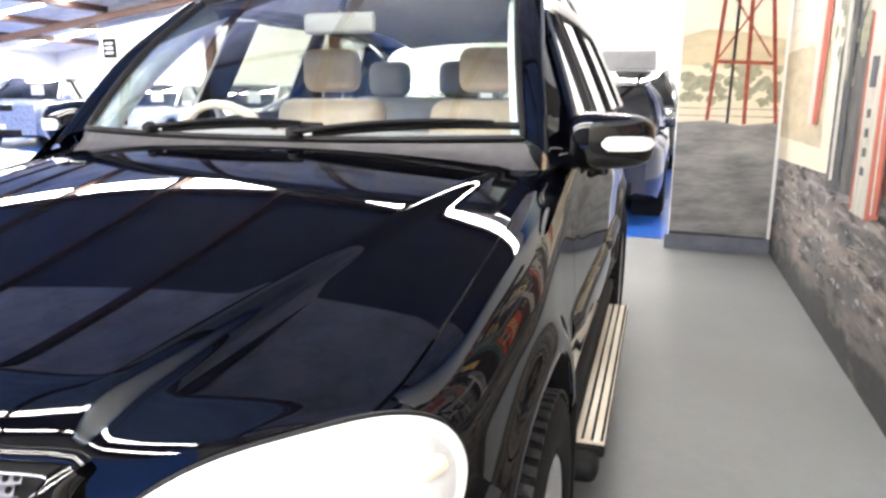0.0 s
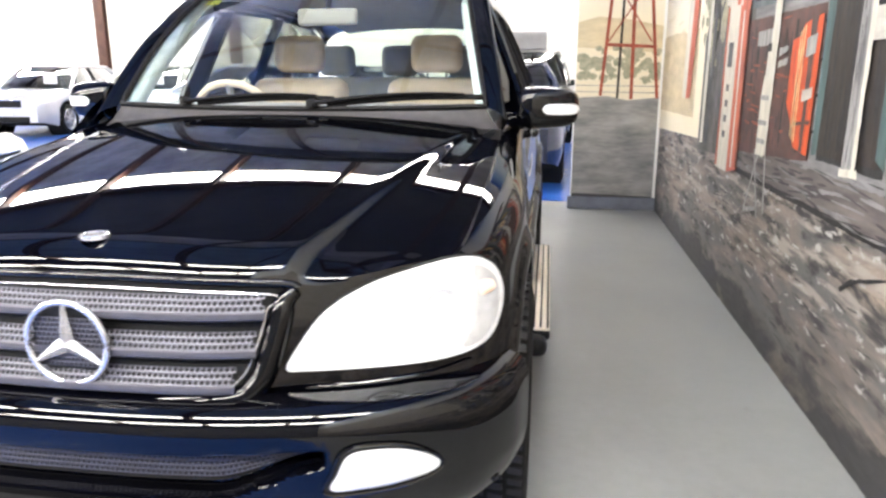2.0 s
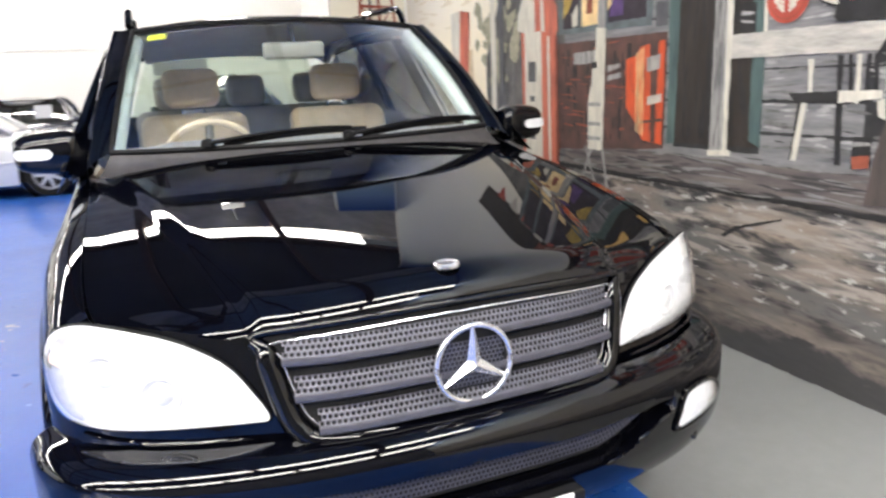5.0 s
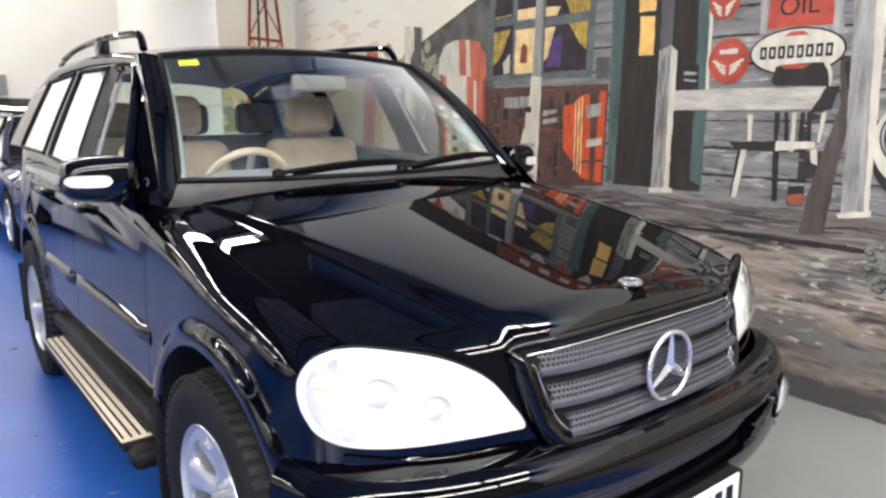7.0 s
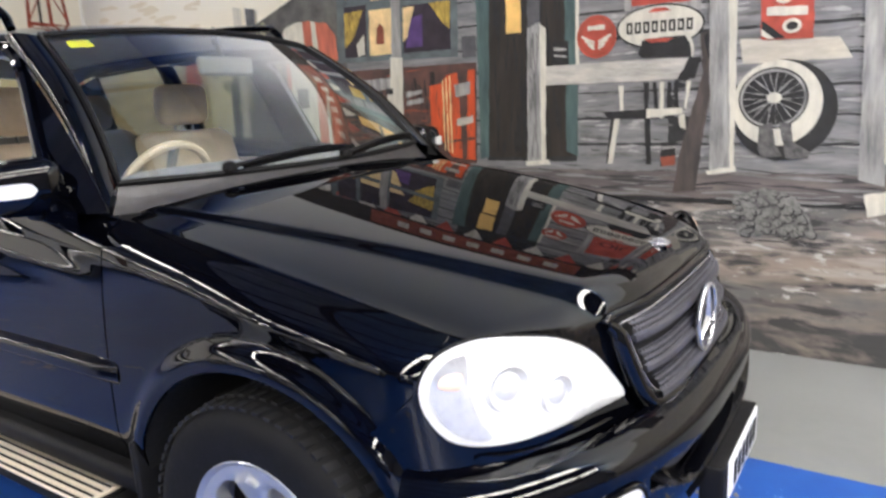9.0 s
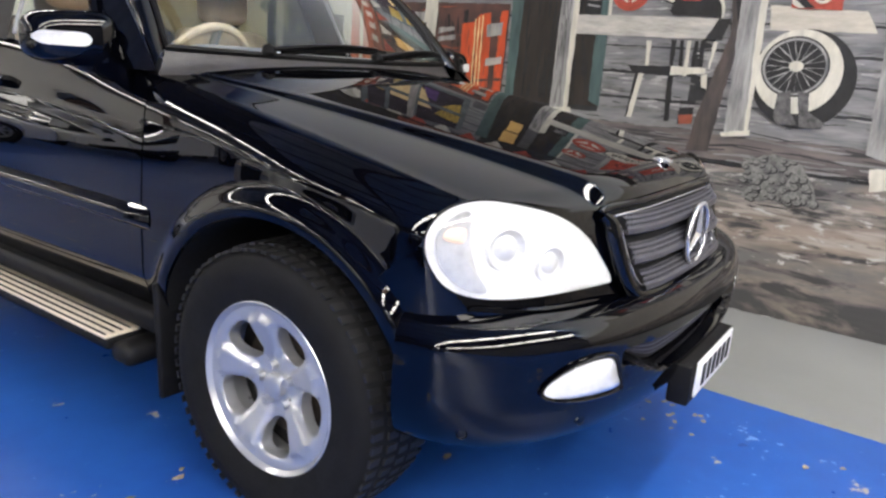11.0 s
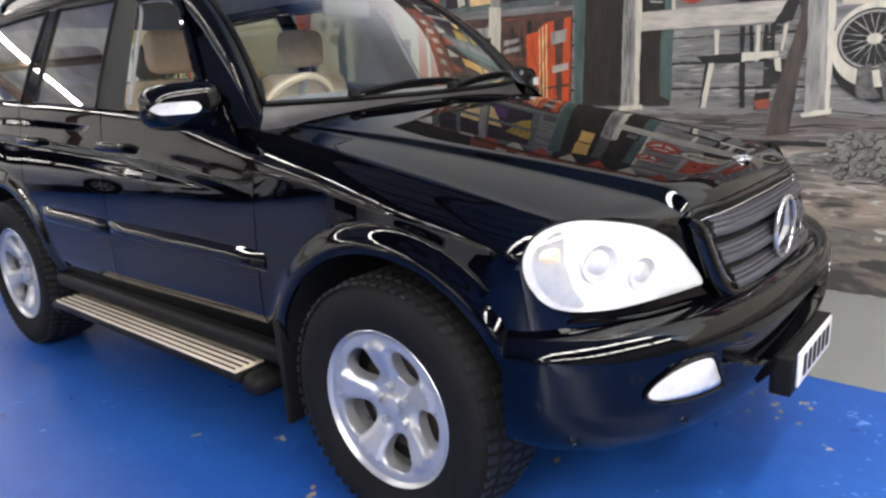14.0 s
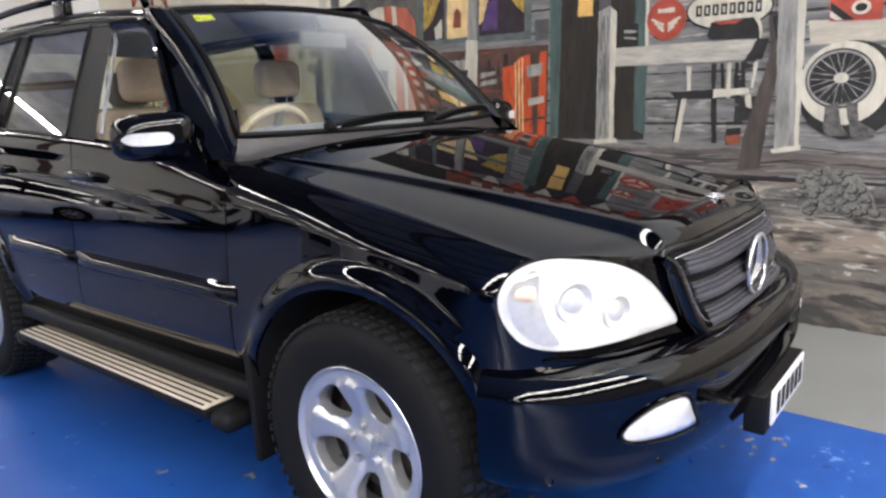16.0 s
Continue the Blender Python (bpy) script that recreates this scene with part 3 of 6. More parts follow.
def mesh_strip(f, s0, s1, z0, z1, ns, nz, r=0.28):
    """A perforated sheet with staggered round holes, laid by f(s, z, out)."""
    bm = bmesh.new()
    ds = (s1 - s0) / ns
    dz = (z1 - z0) / nz
    rim = ((-1, -1), (0, -1), (1, -1), (1, 0), (1, 1), (0, 1), (-1, 1), (-1, 0))
    for j in range(nz):
        for i in range(ns):
            sc = s0 + ds * (i + 0.5 + (0.5 if j % 2 else 0.0))
            zc = z0 + dz * (j + 0.5)
            if sc + ds / 2 > s1 + ds * 0.3:
                continue
            outer = [bm.verts.new(f(sc + a * ds / 2, zc + b * dz / 2, 0.0)) for a, b in rim]
            inner = [bm.verts.new(f(sc + a * ds * r / math.hypot(a, b), zc + b * dz * r / math.hypot(a, b), -0.0012)) for a, b in rim]
            for k in range(8):
                bm.faces.new((outer[k], outer[(k + 1) % 8], inner[(k + 1) % 8], inner[k]))
    return bm


def closed_outline(pts, n=8):
    """A smooth closed outline through the points (Catmull-Rom)."""
    out = []
    m = len(pts)
    for k in range(m):
        p0, p1, p2, p3 = (np.array(pts[(k + d) % m], float) for d in (-1, 0, 1, 2))
        for q in range(n):
            t = q / n
            out.append(tuple(0.5 * (2 * p1 + (p2 - p0) * t + (2 * p0 - 5 * p1 + 4 * p2 - p3) * t * t + (3 * p1 - p0 - 3 * p2 + p3) * t**3)))
    return out


def fill_outline(outline, f, bulge, rings=10, edge=0.0):
    """A domed cap over an outline in (s, z), laid on the surface f(s, z, out)."""
    bm = bmesh.new()
    cx = sum(p[0] for p in outline) / len(outline)
    cz = sum(p[1] for p in outline) / len(outline)
    last = None
    for k in range(rings + 1):
        q = k / rings
        if k == rings:
            ring = [bm.verts.new(f(cx, cz, edge + bulge))]
        else:
            ring = [bm.verts.new(f(cx + (p[0] - cx) * (1 - q), cz + (p[1] - cz) * (1 - q), edge + bulge * (1 - (1 - q) ** 2.2))) for p in outline]
        if last:
            n = len(outline)
            for i in range(n):
                if len(ring) == 1:
                    bm.faces.new((last[i], last[(i + 1) % n], ring[0]))
                else:
                    bm.faces.new((last[i], last[(i + 1) % n], ring[(i + 1) % n], ring[i]))
        last = ring
    return bm


LAMP_OUT = [(0.432, 0.742), (0.455, 0.790), (0.505, 0.856), (0.59, 0.908), (0.69, 0.938), (0.775, 0.950), (0.830, 0.926), (0.856, 0.870), (0.853, 0.798), (0.822, 0.750), (0.73, 0.735), (0.58, 0.734), (0.47, 0.735)]
GRILLE_OUT = [(-0.398, 0.912), (0.0, 0.925), (0.398, 0.912), (0.405, 0.870), (0.385, 0.78), (0.36, 0.725), (0.30, 0.700), (0.0, 0.688), (-0.30, 0.700), (-0.36, 0.725), (-0.385, 0.78), (-0.405, 0.870)]


def build_car():
    car = thing("off_road_car", (0, 2.2, 0), "glossy black five-door off-road car parked beside the mural", "car")
    # underbody and wheel wells
    bm = box(-0.70, 0.70, 0.34, 4.25, 0.385, 0.62)
    part("underbody", bm, DARK, car, smooth=False)
    for s in (-1, 1):
        for h in (HUB_F, HUB_R):
            def well(i, j, s=s, h=h):
                q = math.pi * (-0.02 + 1.03 * i / 24)
                r = ARCH - 0.004
                return (s * (0.905 - 0.42 * j / 2) if j else s * (abs(side_point(h + r * math.cos(q) * 0.999, 0.0, 1)[0]) - 0.003), h + r * math.cos(q), HUB_Z + r * math.sin(q))
            part("wheel_well", grid(well, 24, 2), DARK, car)
            part("well_back", box(s * 0.48 - 0.01, s * 0.48 + 0.01, h - ARCH + 0.03, h + ARCH - 0.03, 0.385, HUB_Z + ARCH), DARK, car, smooth=False)
    # body sides
    for s in (-1, 1):
        part("front_fender", thicken(side_panel(0.40, 1.398, s, 44), 0.004), PAINT, car)
        def tip(i, j, s=s):
            y = 0.345 + (0.402 - 0.345) * i / 10
            lo = lerp(((0.345, 0.925), (0.375, 0.905), (0.402, 0.885)), y)
            hi = glide(CREST, y)
            z = lo + (hi - lo) * j / 8
            return side_point(y, (z - side_low(y)) / (hi - side_low(y)), s)
        bm = grid(tip, 10, 8)
        if s > 0:
            bmesh.ops.reverse_faces(bm, faces=bm.faces[:])
        part("fender_tip", bm, PAINT, car)
        front = part("front_door", thicken(side_panel(1.404, 2.396, s, 24), 0.004), PAINT, car)
        rear = part("rear_door", thicken(side_panel(2.402, 3.196, s, 40), 0.004), PAINT, car)
        part("rear_fender", thicken(side_panel(3.202, 4.42, s, 50), 0.004), PAINT, car)
        for door, y in ((front, 2.28), (rear, 3.06)):
            hb = rbox(s * 0.885 - 0.028, s * 0.885 + 0.028, y - 0.11, y + 0.11, 1.045, 1.082, 0.012)
            part("door_handle", hb, PAINT, door, "black pull handle")
        for a, b, d in ((1.36, 2.39, front), (2.405, 3.03, rear)):
            def mould(i, j, a=a, b=b, s=s):
                y = a + (b - a) * i / 20
                z = 0.698 + 0.074 * j / 12
                x = side_point(y, (z - side_low(y)) / (glide(CREST, y) - side_low(y)), 1)[0] + (0.026 * math.sin(math.pi * j / 12) ** 0.7 + 0.005 * math.exp(-(((j - 3.5) / 0.9) ** 2))) * min(1, 8 * min(i, 20 - i) / 20 + 0.3)
                return (s * x, y, z)
            bm = grid(mould, 20, 12)
            if s > 0:
                bmesh.ops.reverse_faces(bm, faces=bm.faces[:])
            part("side_moulding", bm, PAINT, d, "glossy black rubbing strip")
        # sill and side step
        part("sill", rbox(s * 0.86 - 0.05, s * 0.86 + 0.05, 1.30, 3.02, 0.385, 0.452, 0.02), TRIM, car)
        st = part("side_step", rbox(min(s * 0.80, s * 0.99), max(s * 0.80, s * 0.99), 1.46, 2.86, 0.325, 0.362, 0.012), TRIM, car, "side step with ribbed aluminium tread")
        part("step_tread", rbox(min(s * 0.872, s * 0.989), max(s * 0.872, s * 0.989), 1.47, 2.85, 0.360, 0.370, 0.003), BOARD, st, "pale ribbed aluminium tread plate")
        for k in range(4):
            xx = s * (0.90 + 0.027 * k)
            part("tread_rib", rbox(xx - 0.004, xx + 0.004, 1.48, 2.84, 0.369, 0.3745, 0.002, 1), TRIM, st)
        for y0, y1 in ((1.37, 1.475), (2.845, 2.95)):
            part("step_end", rbox(min(s * 0.79, s * 0.98), max(s * 0.79, s * 0.98), y0, y1, 0.285, 0.355, 0.03), TRIM, st)
        # mud flaps
        for y in (HUB_F + 0.455, HUB_R + 0.455):
            fl = rbox(min(s * 0.66, s * 0.925), max(s * 0.66, s * 0.925), y - 0.012, y + 0.012, 0.20, 0.56, 0.01)
            for v in fl.verts:
                v.co.y += 0.04 * (v.co.z - 0.5)
            part("mud_flap", fl, TRIM, car)
    # nose panel
    def fascia(i, j):
        u = -1 + 2 * i / 80
        x = 0.892 * u
        z0 = 0.66
        z = z0 + (glide(NOSETOP, abs(x)) - z0) * j / 14
        return nose(x, z)
    bm = grid(fascia, 80, 14)
    part("nose_panel", bm, PAINT, car)
    bon = grid(lambda i, j: bonnet_point(i, j), 64, len(COLS) - 1)
    bmesh.ops.reverse_faces(bon, faces=bon.faces[:])
    bmesh.ops.recalc_face_normals(bon, faces=bon.faces[:])
    bonnet = part("bonnet", bon, PAINT, car, "glossy black bonnet reflecting mural and roof")
    zb = hood_z(0, 0.20)
    part("bonnet_badge", lathe([(0.0, 0.032), (0.007, 0.031), (0.010, 0.026), (0.008, 0.021), (0.004, 0.020)], (0, 0.205, zb - 0.002), "z", 32), BADGE, bonnet, "small round chrome badge")
    part("badge_field", lathe([(0.006, 0.0215), (0.008, 0.012), (0.0085, 0.0005)], (0, 0.205, zb - 0.002), "z", 32), GRILLE, bonnet)
    # grille
    out = closed_outline(GRILLE_OUT, 6)
    g = part("grille", fill_outline(out, nose, 0.0, 6, 0.003), DARK, car, "grey slatted grille in a chrome frame")
    ring = [nose(p[0] * 1.045, 0.805 + (p[1] - 0.805) * (1.13 if p[1] < 0.805 else 1.06), 0.008) for p in out]
    part("grille_frame", tube(ring, [0.026 - 0.017 * smoothstep(0.86, 0.915, p[1]) for p in out] + [0.026 - 0.017 * smoothstep(0.86, 0.915, out[0][1])], 14, closed=True), PAINT, g, "black grille surround")
    inner = [nose(p[0] * 0.965, 0.805 + (p[1] - 0.805) * 0.90, 0.014) for p in out]
    part("grille_trim", tube(inner, 0.0022, 6, closed=True), BADGE, g)
    for zc, w in ((0.876, 0.388), (0.801, 0.374), (0.730, 0.338)):
        part("mesh_sheet", mesh_strip(lambda s_, z_, o: nose(s_, z_, 0.026 + o - 0.45 * (z_ - zc)), -w, w, zc - 0.006, zc + 0.027, round(w * 174), 3, 0.33), GRILLE, g, "perforated grey metal strip")
        def slat(i, j, zc=zc, w=w):
            x = -w + 2 * w * i / 40
            q = [(0.029, 0.0), (0.033, -0.002), (0.034, -0.008), (0.033, -0.014), (0.027, -0.018), (0.0, -0.014)][j]
            return nose(x, zc - 0.006 + q[1], q[0])
        part("slat", grid(slat, 40, 5), GRILLE, g, "painted grey slat")
    # round star-like badge: ring and three arms
    ctr = nose(0, 0.805, 0.042)
    badge = part("grille_badge", tube([ctr + Vector((0.088 * math.cos(q), 0, 0.088 * math.sin(q))) for q in (2 * math.pi * k / 64 for k in range(64))], 0.0070, 10, closed=True), BADGE, g, "chrome ring badge with three arms")
    for q in (90, 210, 330):
        d = Vector((math.cos(radians(q)), 0, math.sin(radians(q))))
        n = Vector((-d.z, 0, d.x))
        bm = bmesh.new()
        base, tip = ctr + d * 0.004, ctr + d * 0.088
        front = bm.verts.new(ctr + Vector((0, -0.012, 0)))
        a, b = bm.verts.new(base + n * 0.017), bm.verts.new(base - n * 0.017)
        ta, tb, tf = bm.verts.new(tip + n * 0.004), bm.verts.new(tip - n * 0.004), bm.verts.new(tip + Vector((0, -0.005, 0)))
        bk, tk = bm.verts.new(base + Vector((0, 0.006, 0))), bm.verts.new(tip + Vector((0, 0.006, 0)))
        for f in ((a, front, tf, ta), (front, b, tb, tf), (b, bk, tk, tb), (bk, a, ta, tk), (ta, tf, tb, tk)):
            bm.faces.new(f)
        bmesh.ops.recalc_face_normals(bm, faces=bm.faces[:])
        part("badge_arm", bm, BADGE, badge, smooth=False)
    part("badge_disc", lathe([(0.012, 0.085), (0.010, 0.0005)], ctr, "y", 40), DARK, badge)
    part("badge_mesh", mesh_strip(lambda s_, z_, o: Vector((s_, ctr.y + 0.008 + o, z_)), -0.078, 0.078, 0.752, 0.858, 15, 10, 0.30), GRILLE, badge)
    # headlights
    for s in (-1, 1):
        ol = closed_outline([(s * a, b) for a, b in LAMP_OUT], 6)
        h = part("headlight", fill_outline(ol, nose, 0.004, 10, 0.010), REFLECTOR, car, "large clear teardrop headlight with weakly glowing reflector")
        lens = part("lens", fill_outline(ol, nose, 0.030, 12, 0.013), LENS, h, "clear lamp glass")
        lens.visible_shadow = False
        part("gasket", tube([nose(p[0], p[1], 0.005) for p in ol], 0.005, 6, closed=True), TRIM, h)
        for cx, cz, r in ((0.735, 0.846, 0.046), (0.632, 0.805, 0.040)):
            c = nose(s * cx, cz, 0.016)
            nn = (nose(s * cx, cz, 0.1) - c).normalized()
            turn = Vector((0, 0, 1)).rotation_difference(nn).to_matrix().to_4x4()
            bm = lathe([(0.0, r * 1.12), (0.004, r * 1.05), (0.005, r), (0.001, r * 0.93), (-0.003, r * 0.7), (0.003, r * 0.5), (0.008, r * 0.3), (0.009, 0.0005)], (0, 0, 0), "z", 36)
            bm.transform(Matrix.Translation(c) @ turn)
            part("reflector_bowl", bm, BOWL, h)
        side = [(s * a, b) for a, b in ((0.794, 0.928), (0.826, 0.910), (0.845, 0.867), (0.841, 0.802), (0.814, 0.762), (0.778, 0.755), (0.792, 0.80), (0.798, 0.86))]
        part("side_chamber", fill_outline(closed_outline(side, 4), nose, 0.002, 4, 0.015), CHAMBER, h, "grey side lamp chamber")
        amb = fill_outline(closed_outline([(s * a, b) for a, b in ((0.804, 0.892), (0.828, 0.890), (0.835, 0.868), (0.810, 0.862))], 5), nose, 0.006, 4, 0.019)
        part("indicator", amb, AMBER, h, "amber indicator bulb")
        # washer strip under the lamp
        st = [(s * a, b) for a, b in ((0.47, 0.700), (0.60, 0.706), (0.72, 0.712), (0.80, 0.722), (0.80, 0.702), (0.72, 0.690), (0.60, 0.684), (0.48, 0.684))]
        part("washer_cover", fill_outline(closed_outline(st, 4), nose, 0.004, 4, 0.008), PAINT, car)
    # bumper
    zs = sorted({r[0] for r in BUMP_OFF} | {0.375, 0.384, 0.403, 0.43, 0.47, 0.645, 0.665, 0.683, 0.696} | {0.500 + 0.004 * k for k in range(30)})
    ss = sorted({-1.08 + 2.16 * k / 120 for k in range(121)} | {s * (0.530 + 0.004 * k) for s in (-1, 1) for k in range(7)})
    bump = part("front_bumper", grid(lambda i, j: bumper_face(ss[i], zs[j]), len(ss) - 1, len(zs) - 1), PAINT, car, "black bumper with lower grille and fog lamps")
    def low_grille(s_, z_, o):
        lo, hi = intake(s_)
        return bumper(s_, lo + 0.012 + (hi - lo - 0.016) * z_, -0.044 + o)
    part("lower_opening", grid(lambda i, j: low_grille(-0.535 + 1.07 * i / 60, j / 4, -0.008), 60, 4), DARK, bump)
    part("lower_mesh", mesh_strip(low_grille, -0.53, 0.53, 0.18, 0.98, 92, 5, 0.30), GRILLE, bump, "perforated lower grille")
    for s in (-1, 1):
        fo = closed_outline([(s * a, b) for a, b in ((0.560, 0.530), (0.572, 0.565), (0.594, 0.604), (0.640, 0.612), (0.70, 0.604), (0.752, 0.580), (0.772, 0.556), (0.752, 0.540), (0.70, 0.530), (0.63, 0.525))], 6)
        pocket = closed_outline([(s * (0.665 + (a - 0.665) * (1.13 if a < 0.665 else 1.06)), 0.566 + (b - 0.566) * 1.22) for a, b in ((0.560, 0.530), (0.572, 0.565), (0.594, 0.604), (0.640, 0.612), (0.70, 0.604), (0.752, 0.580), (0.772, 0.556), (0.752, 0.540), (0.70, 0.530), (0.63, 0.525))], 6)
        # lies flat on the bumper; the recess's shade is in its colour
        part("fog_surround", fill_outline(pocket, bumper, -0.001, 4, 0.0035), DARK, bump, "flat near-black patch standing for the recess round the fog lamp")
        # the fog lamp takes on the reflector's added glow
        fog = part("fog_lamp", fill_outline(fo, bumper, 0.004, 5, 0.006), REFLECTOR, bump, "clear oval fog lamp with an added glow")
        ln = part("fog_lens", fill_outline(fo, bumper, 0.018, 8, 0.007), LENS, fog)
        ln.visible_shadow = False
        part("fog_bezel", tube([bumper(p[0], p[1], 0.004) for p in pocket], 0.0045, 6, closed=True), PAINT, fog)
        for ss_, z in ((0.93, 0.452), (0.66, 0.462)):
            c = bumper(s * ss_, z, -0.001)
            nn = (bumper(s * ss_, z + 0.01, 0.1) - bumper(s * ss_, z, 0.0)).normalized()
            bm = lathe([(0.0, 0.014), (0.003, 0.013), (0.002, 0.011), (0.004, 0.0095), (0.005, 0.0005)], (0, 0, 0), "z", 20)
            bm.transform(Matrix.Translation(c) @ Vector((0, 0, 1)).rotation_difference(nn).to_matrix().to_4x4())
            part("parking_sensor", bm, PAINT, bump)
    part("plate_holder", rbox(-0.222, 0.222, -0.030, 0.03, 0.375, 0.492, 0.008), TRIM, bump, "black number plate bracket")
    plate = part("number_plate", rbox(-0.186, 0.186, -0.038, -0.031, 0.394, 0.496, 0.003), WHITE_PL, bump, "white number plate with dark bars")
    for k in range(6):
        x = -0.14 + 0.052 * k
        part("plate_bar", box(x, x + 0.03, -0.0405, -0.0385, 0.414, 0.476), TRIM, plate, smooth=False)
    # windscreen and cowl
    ws = part("windscreen", grid(lambda i, j: windscreen_point(-1 + 2 * i / 30, j / 16), 30, 16), WINDSCREEN, car, "clear greenish windscreen")
    ws.visible_shadow = False
    edge = [windscreen_point(-1 + 2 * i / 30, 0, 0.003) for i in range(31)] + [windscreen_point(1, j / 16, 0.003) for j in range(1, 17)] + [windscreen_point(1 - 2 * i / 30, 1, 0.003) for i in range(1, 31)] + [windscreen_point(-1, 1 - j / 16, 0.003) for j in range(1, 16)]
    part("windscreen_seal", tube(edge, 0.011, 6, closed=True), TRIM, ws)
    def cowl(i, j):
        u = -1 + 2 * i / 30
        a = Vector((0.79 * u, 1.328 + 0.14 * u * u, hood_z(0.79 * u, 1.33 + 0.14 * u * u) - 0.014))
        b = windscreen_point(u, 0.015)
        p = a.lerp(b, j / 6)
        p.z -= 0.012 * math.sin(math.pi * j / 6)
        return p
    part("cowl", grid(cowl, 30, 6), COWL, car, "dark grey scuttle panel under the wipers")
    for u0, u1, v1 in ((-0.56, 0.16, 0.046), (0.14, 0.90, 0.046)):
        def sweep(f, lift, u0=u0, u1=u1, v1=v1):
            return windscreen_point(u0 + (u1 - u0) * f, 0.004 + v1 * math.sin(math.pi * 0.60 * f) * 1.15, lift)
        wp = part("wiper", tube([sweep(q / 14, 0.026 + 0.006 * math.sin(math.pi * q / 14)) for q in range(15)], [0.014 - 0.007 * q / 14 for q in range(15)], 8, flat=0.6), TRIM, car, "black wiper arm and blade")
        part("wiper_blade", tube([sweep(0.10 + 1.02 * q / 14, 0.012) for q in range(15)], 0.008, 6, flat=1.5), RUBBER, wp)
        part("wiper_bridge", tube([sweep(0.30 + 0.55 * q / 10, 0.018 + 0.010 * math.sin(math.pi * q / 10)) for q in range(11)], 0.007, 6), TRIM, wp)
        part("wiper_pivot", lathe([(0.0, 0.024), (0.018, 0.022), (0.026, 0.012), (0.028, 0.0005)], sweep(0.0, 0.012), "z", 16), TRIM, wp)
    lab = [windscreen_point(-0.90 + 0.12 * i, 0.885 + 0.06 * j, -0.004) for i, j in ((0, 0), (1, 0), (1, 1), (0, 1))]
    bm = bmesh.new()
    bm.faces.new([bm.verts.new(p) for p in lab])
    part("windscreen_label", bm, YELLOW, ws, "small yellow label", smooth=False)
    # greenhouse
    for s in (-1, 1):
        def apil(i, j, s=s):
            v = j / 14
            p = windscreen_point(s * 1.0, v)
            q = Vector((s * (0.812 - 0.135 * v), 1.435 + 0.655 * v, 1.148 + 0.512 * v))
            q.y -= 0.03 * math.sin(math.pi * v)
            q.z += 0.018 * math.sin(math.pi * v)
            m = p.lerp(q, i / 6)
            d = math.sin(math.pi * i / 6) * (0.020 + 0.012 * smoothstep(0.0, 0.5, v))
            return m + Vector((s * d, -d * 0.8, d * 0.2))
        bm = grid(apil, 6, 14)
        bmesh.ops.recalc_face_normals(bm, faces=bm.faces[:])
        part("a_pillar", bm, PAINT, car)
        # roof edge above the doors
        def cant(i, j, s=s):
            y = 2.06 + (4.22 - 2.06) * i / 30
            zt = lerp(((2.06, 1.672), (2.5, 1.705), (3.2, 1.712), (3.9, 1.68), (4.22, 1.63)), y)
            lo = lerp(((2.06, 1.615), (2.3, 1.632), (3.2, 1.64), (3.9, 1.60), (4.22, 1.52)), y)
            a = side_glass(y, lo, s, 0.004)
            b = Vector((s * (0.60 - 0.05 * smoothstep(3.6, 4.22, y)), y, zt))
            t = j / 6
            p = a.lerp(b, t)
            return p + Vector((s * 0.03, 0, 0.014)) * math.sin(math.pi * t)
        bm = grid(cant, 30, 6)
        if s > 0:
            bmesh.ops.reverse_faces(bm, faces=bm.faces[:])
        part("roof_edge", bm, PAINT, car)
        # pillars and panes along the side
        top = 1.625
        cells = [
            ("front_window", CLEAR, ((1.60, belt(1.60)), (2.20, belt(2.2)), (2.31, 1.622), (2.08, 1.612))),
            ("b_pillar", TRIM, ((2.20, belt(2.2)), (2.43, belt(2.43)), (2.50, 1.632), (2.31, 1.622))),
            ("rear_window", TINTED, ((2.43, belt(2.43)), (3.05, belt(3.05)), (3.06, 1.638), (2.50, 1.632))),
            ("c_pillar", PAINT, ((3.05, belt(3.05)), (3.20, belt(3.2)), (3.18, 1.638), (3.06, 1.638))),
            ("rear_quarter_window", TINTED, ((3.20, belt(3.2)), (3.90, belt(3.9)), (3.78, 1.612), (3.18, 1.638))),
            ("d_pillar", PAINT, ((3.90, belt(3.9)), (4.34, belt(4.34)), (4.20, 1.53), (3.78, 1.612))),
        ]
        for name, mat, cs in cells:
            if name == "front_window" and s < 0:
                continue  # lowered on the driver's side
            pane = part(name, poly_pane(cs, s, 0.0 if "window" in name else 0.004), mat, car)
            if "window" in name:
                pane.visible_shadow = False
                loop = []
                for k in range(4):
                    for q in range(6):
                        f = q / 6
                        a, b = cs[k], cs[(k + 1) % 4]
                        loop.append(side_glass(a[0] + (b[0] - a[0]) * f, a[1] + (b[1] - a[1]) * f, s, 0.004))
                part("window_seal", tube(loop, 0.009, 6, closed=True), TRIM, pane)
        # door frame round the front window, and the pale seal inside it
        frame_line = [(1.56, belt(1.56) + 0.004), (1.66, 1.245), (1.78, 1.372), (1.90, 1.495), (1.99, 1.572), (2.06, 1.608), (2.14, 1.620), (2.24, 1.624), (2.31, 1.622)]
        path = [lerp([(i, *p) for i, p in enumerate(frame_line)], q / 4) for q in range(4 * len(frame_line) - 3)]
        part("door_frame", tube([side_glass(y, z, s, 0.006) for y, z in path], 0.020, 8), PAINT, car, "black front door window frame")
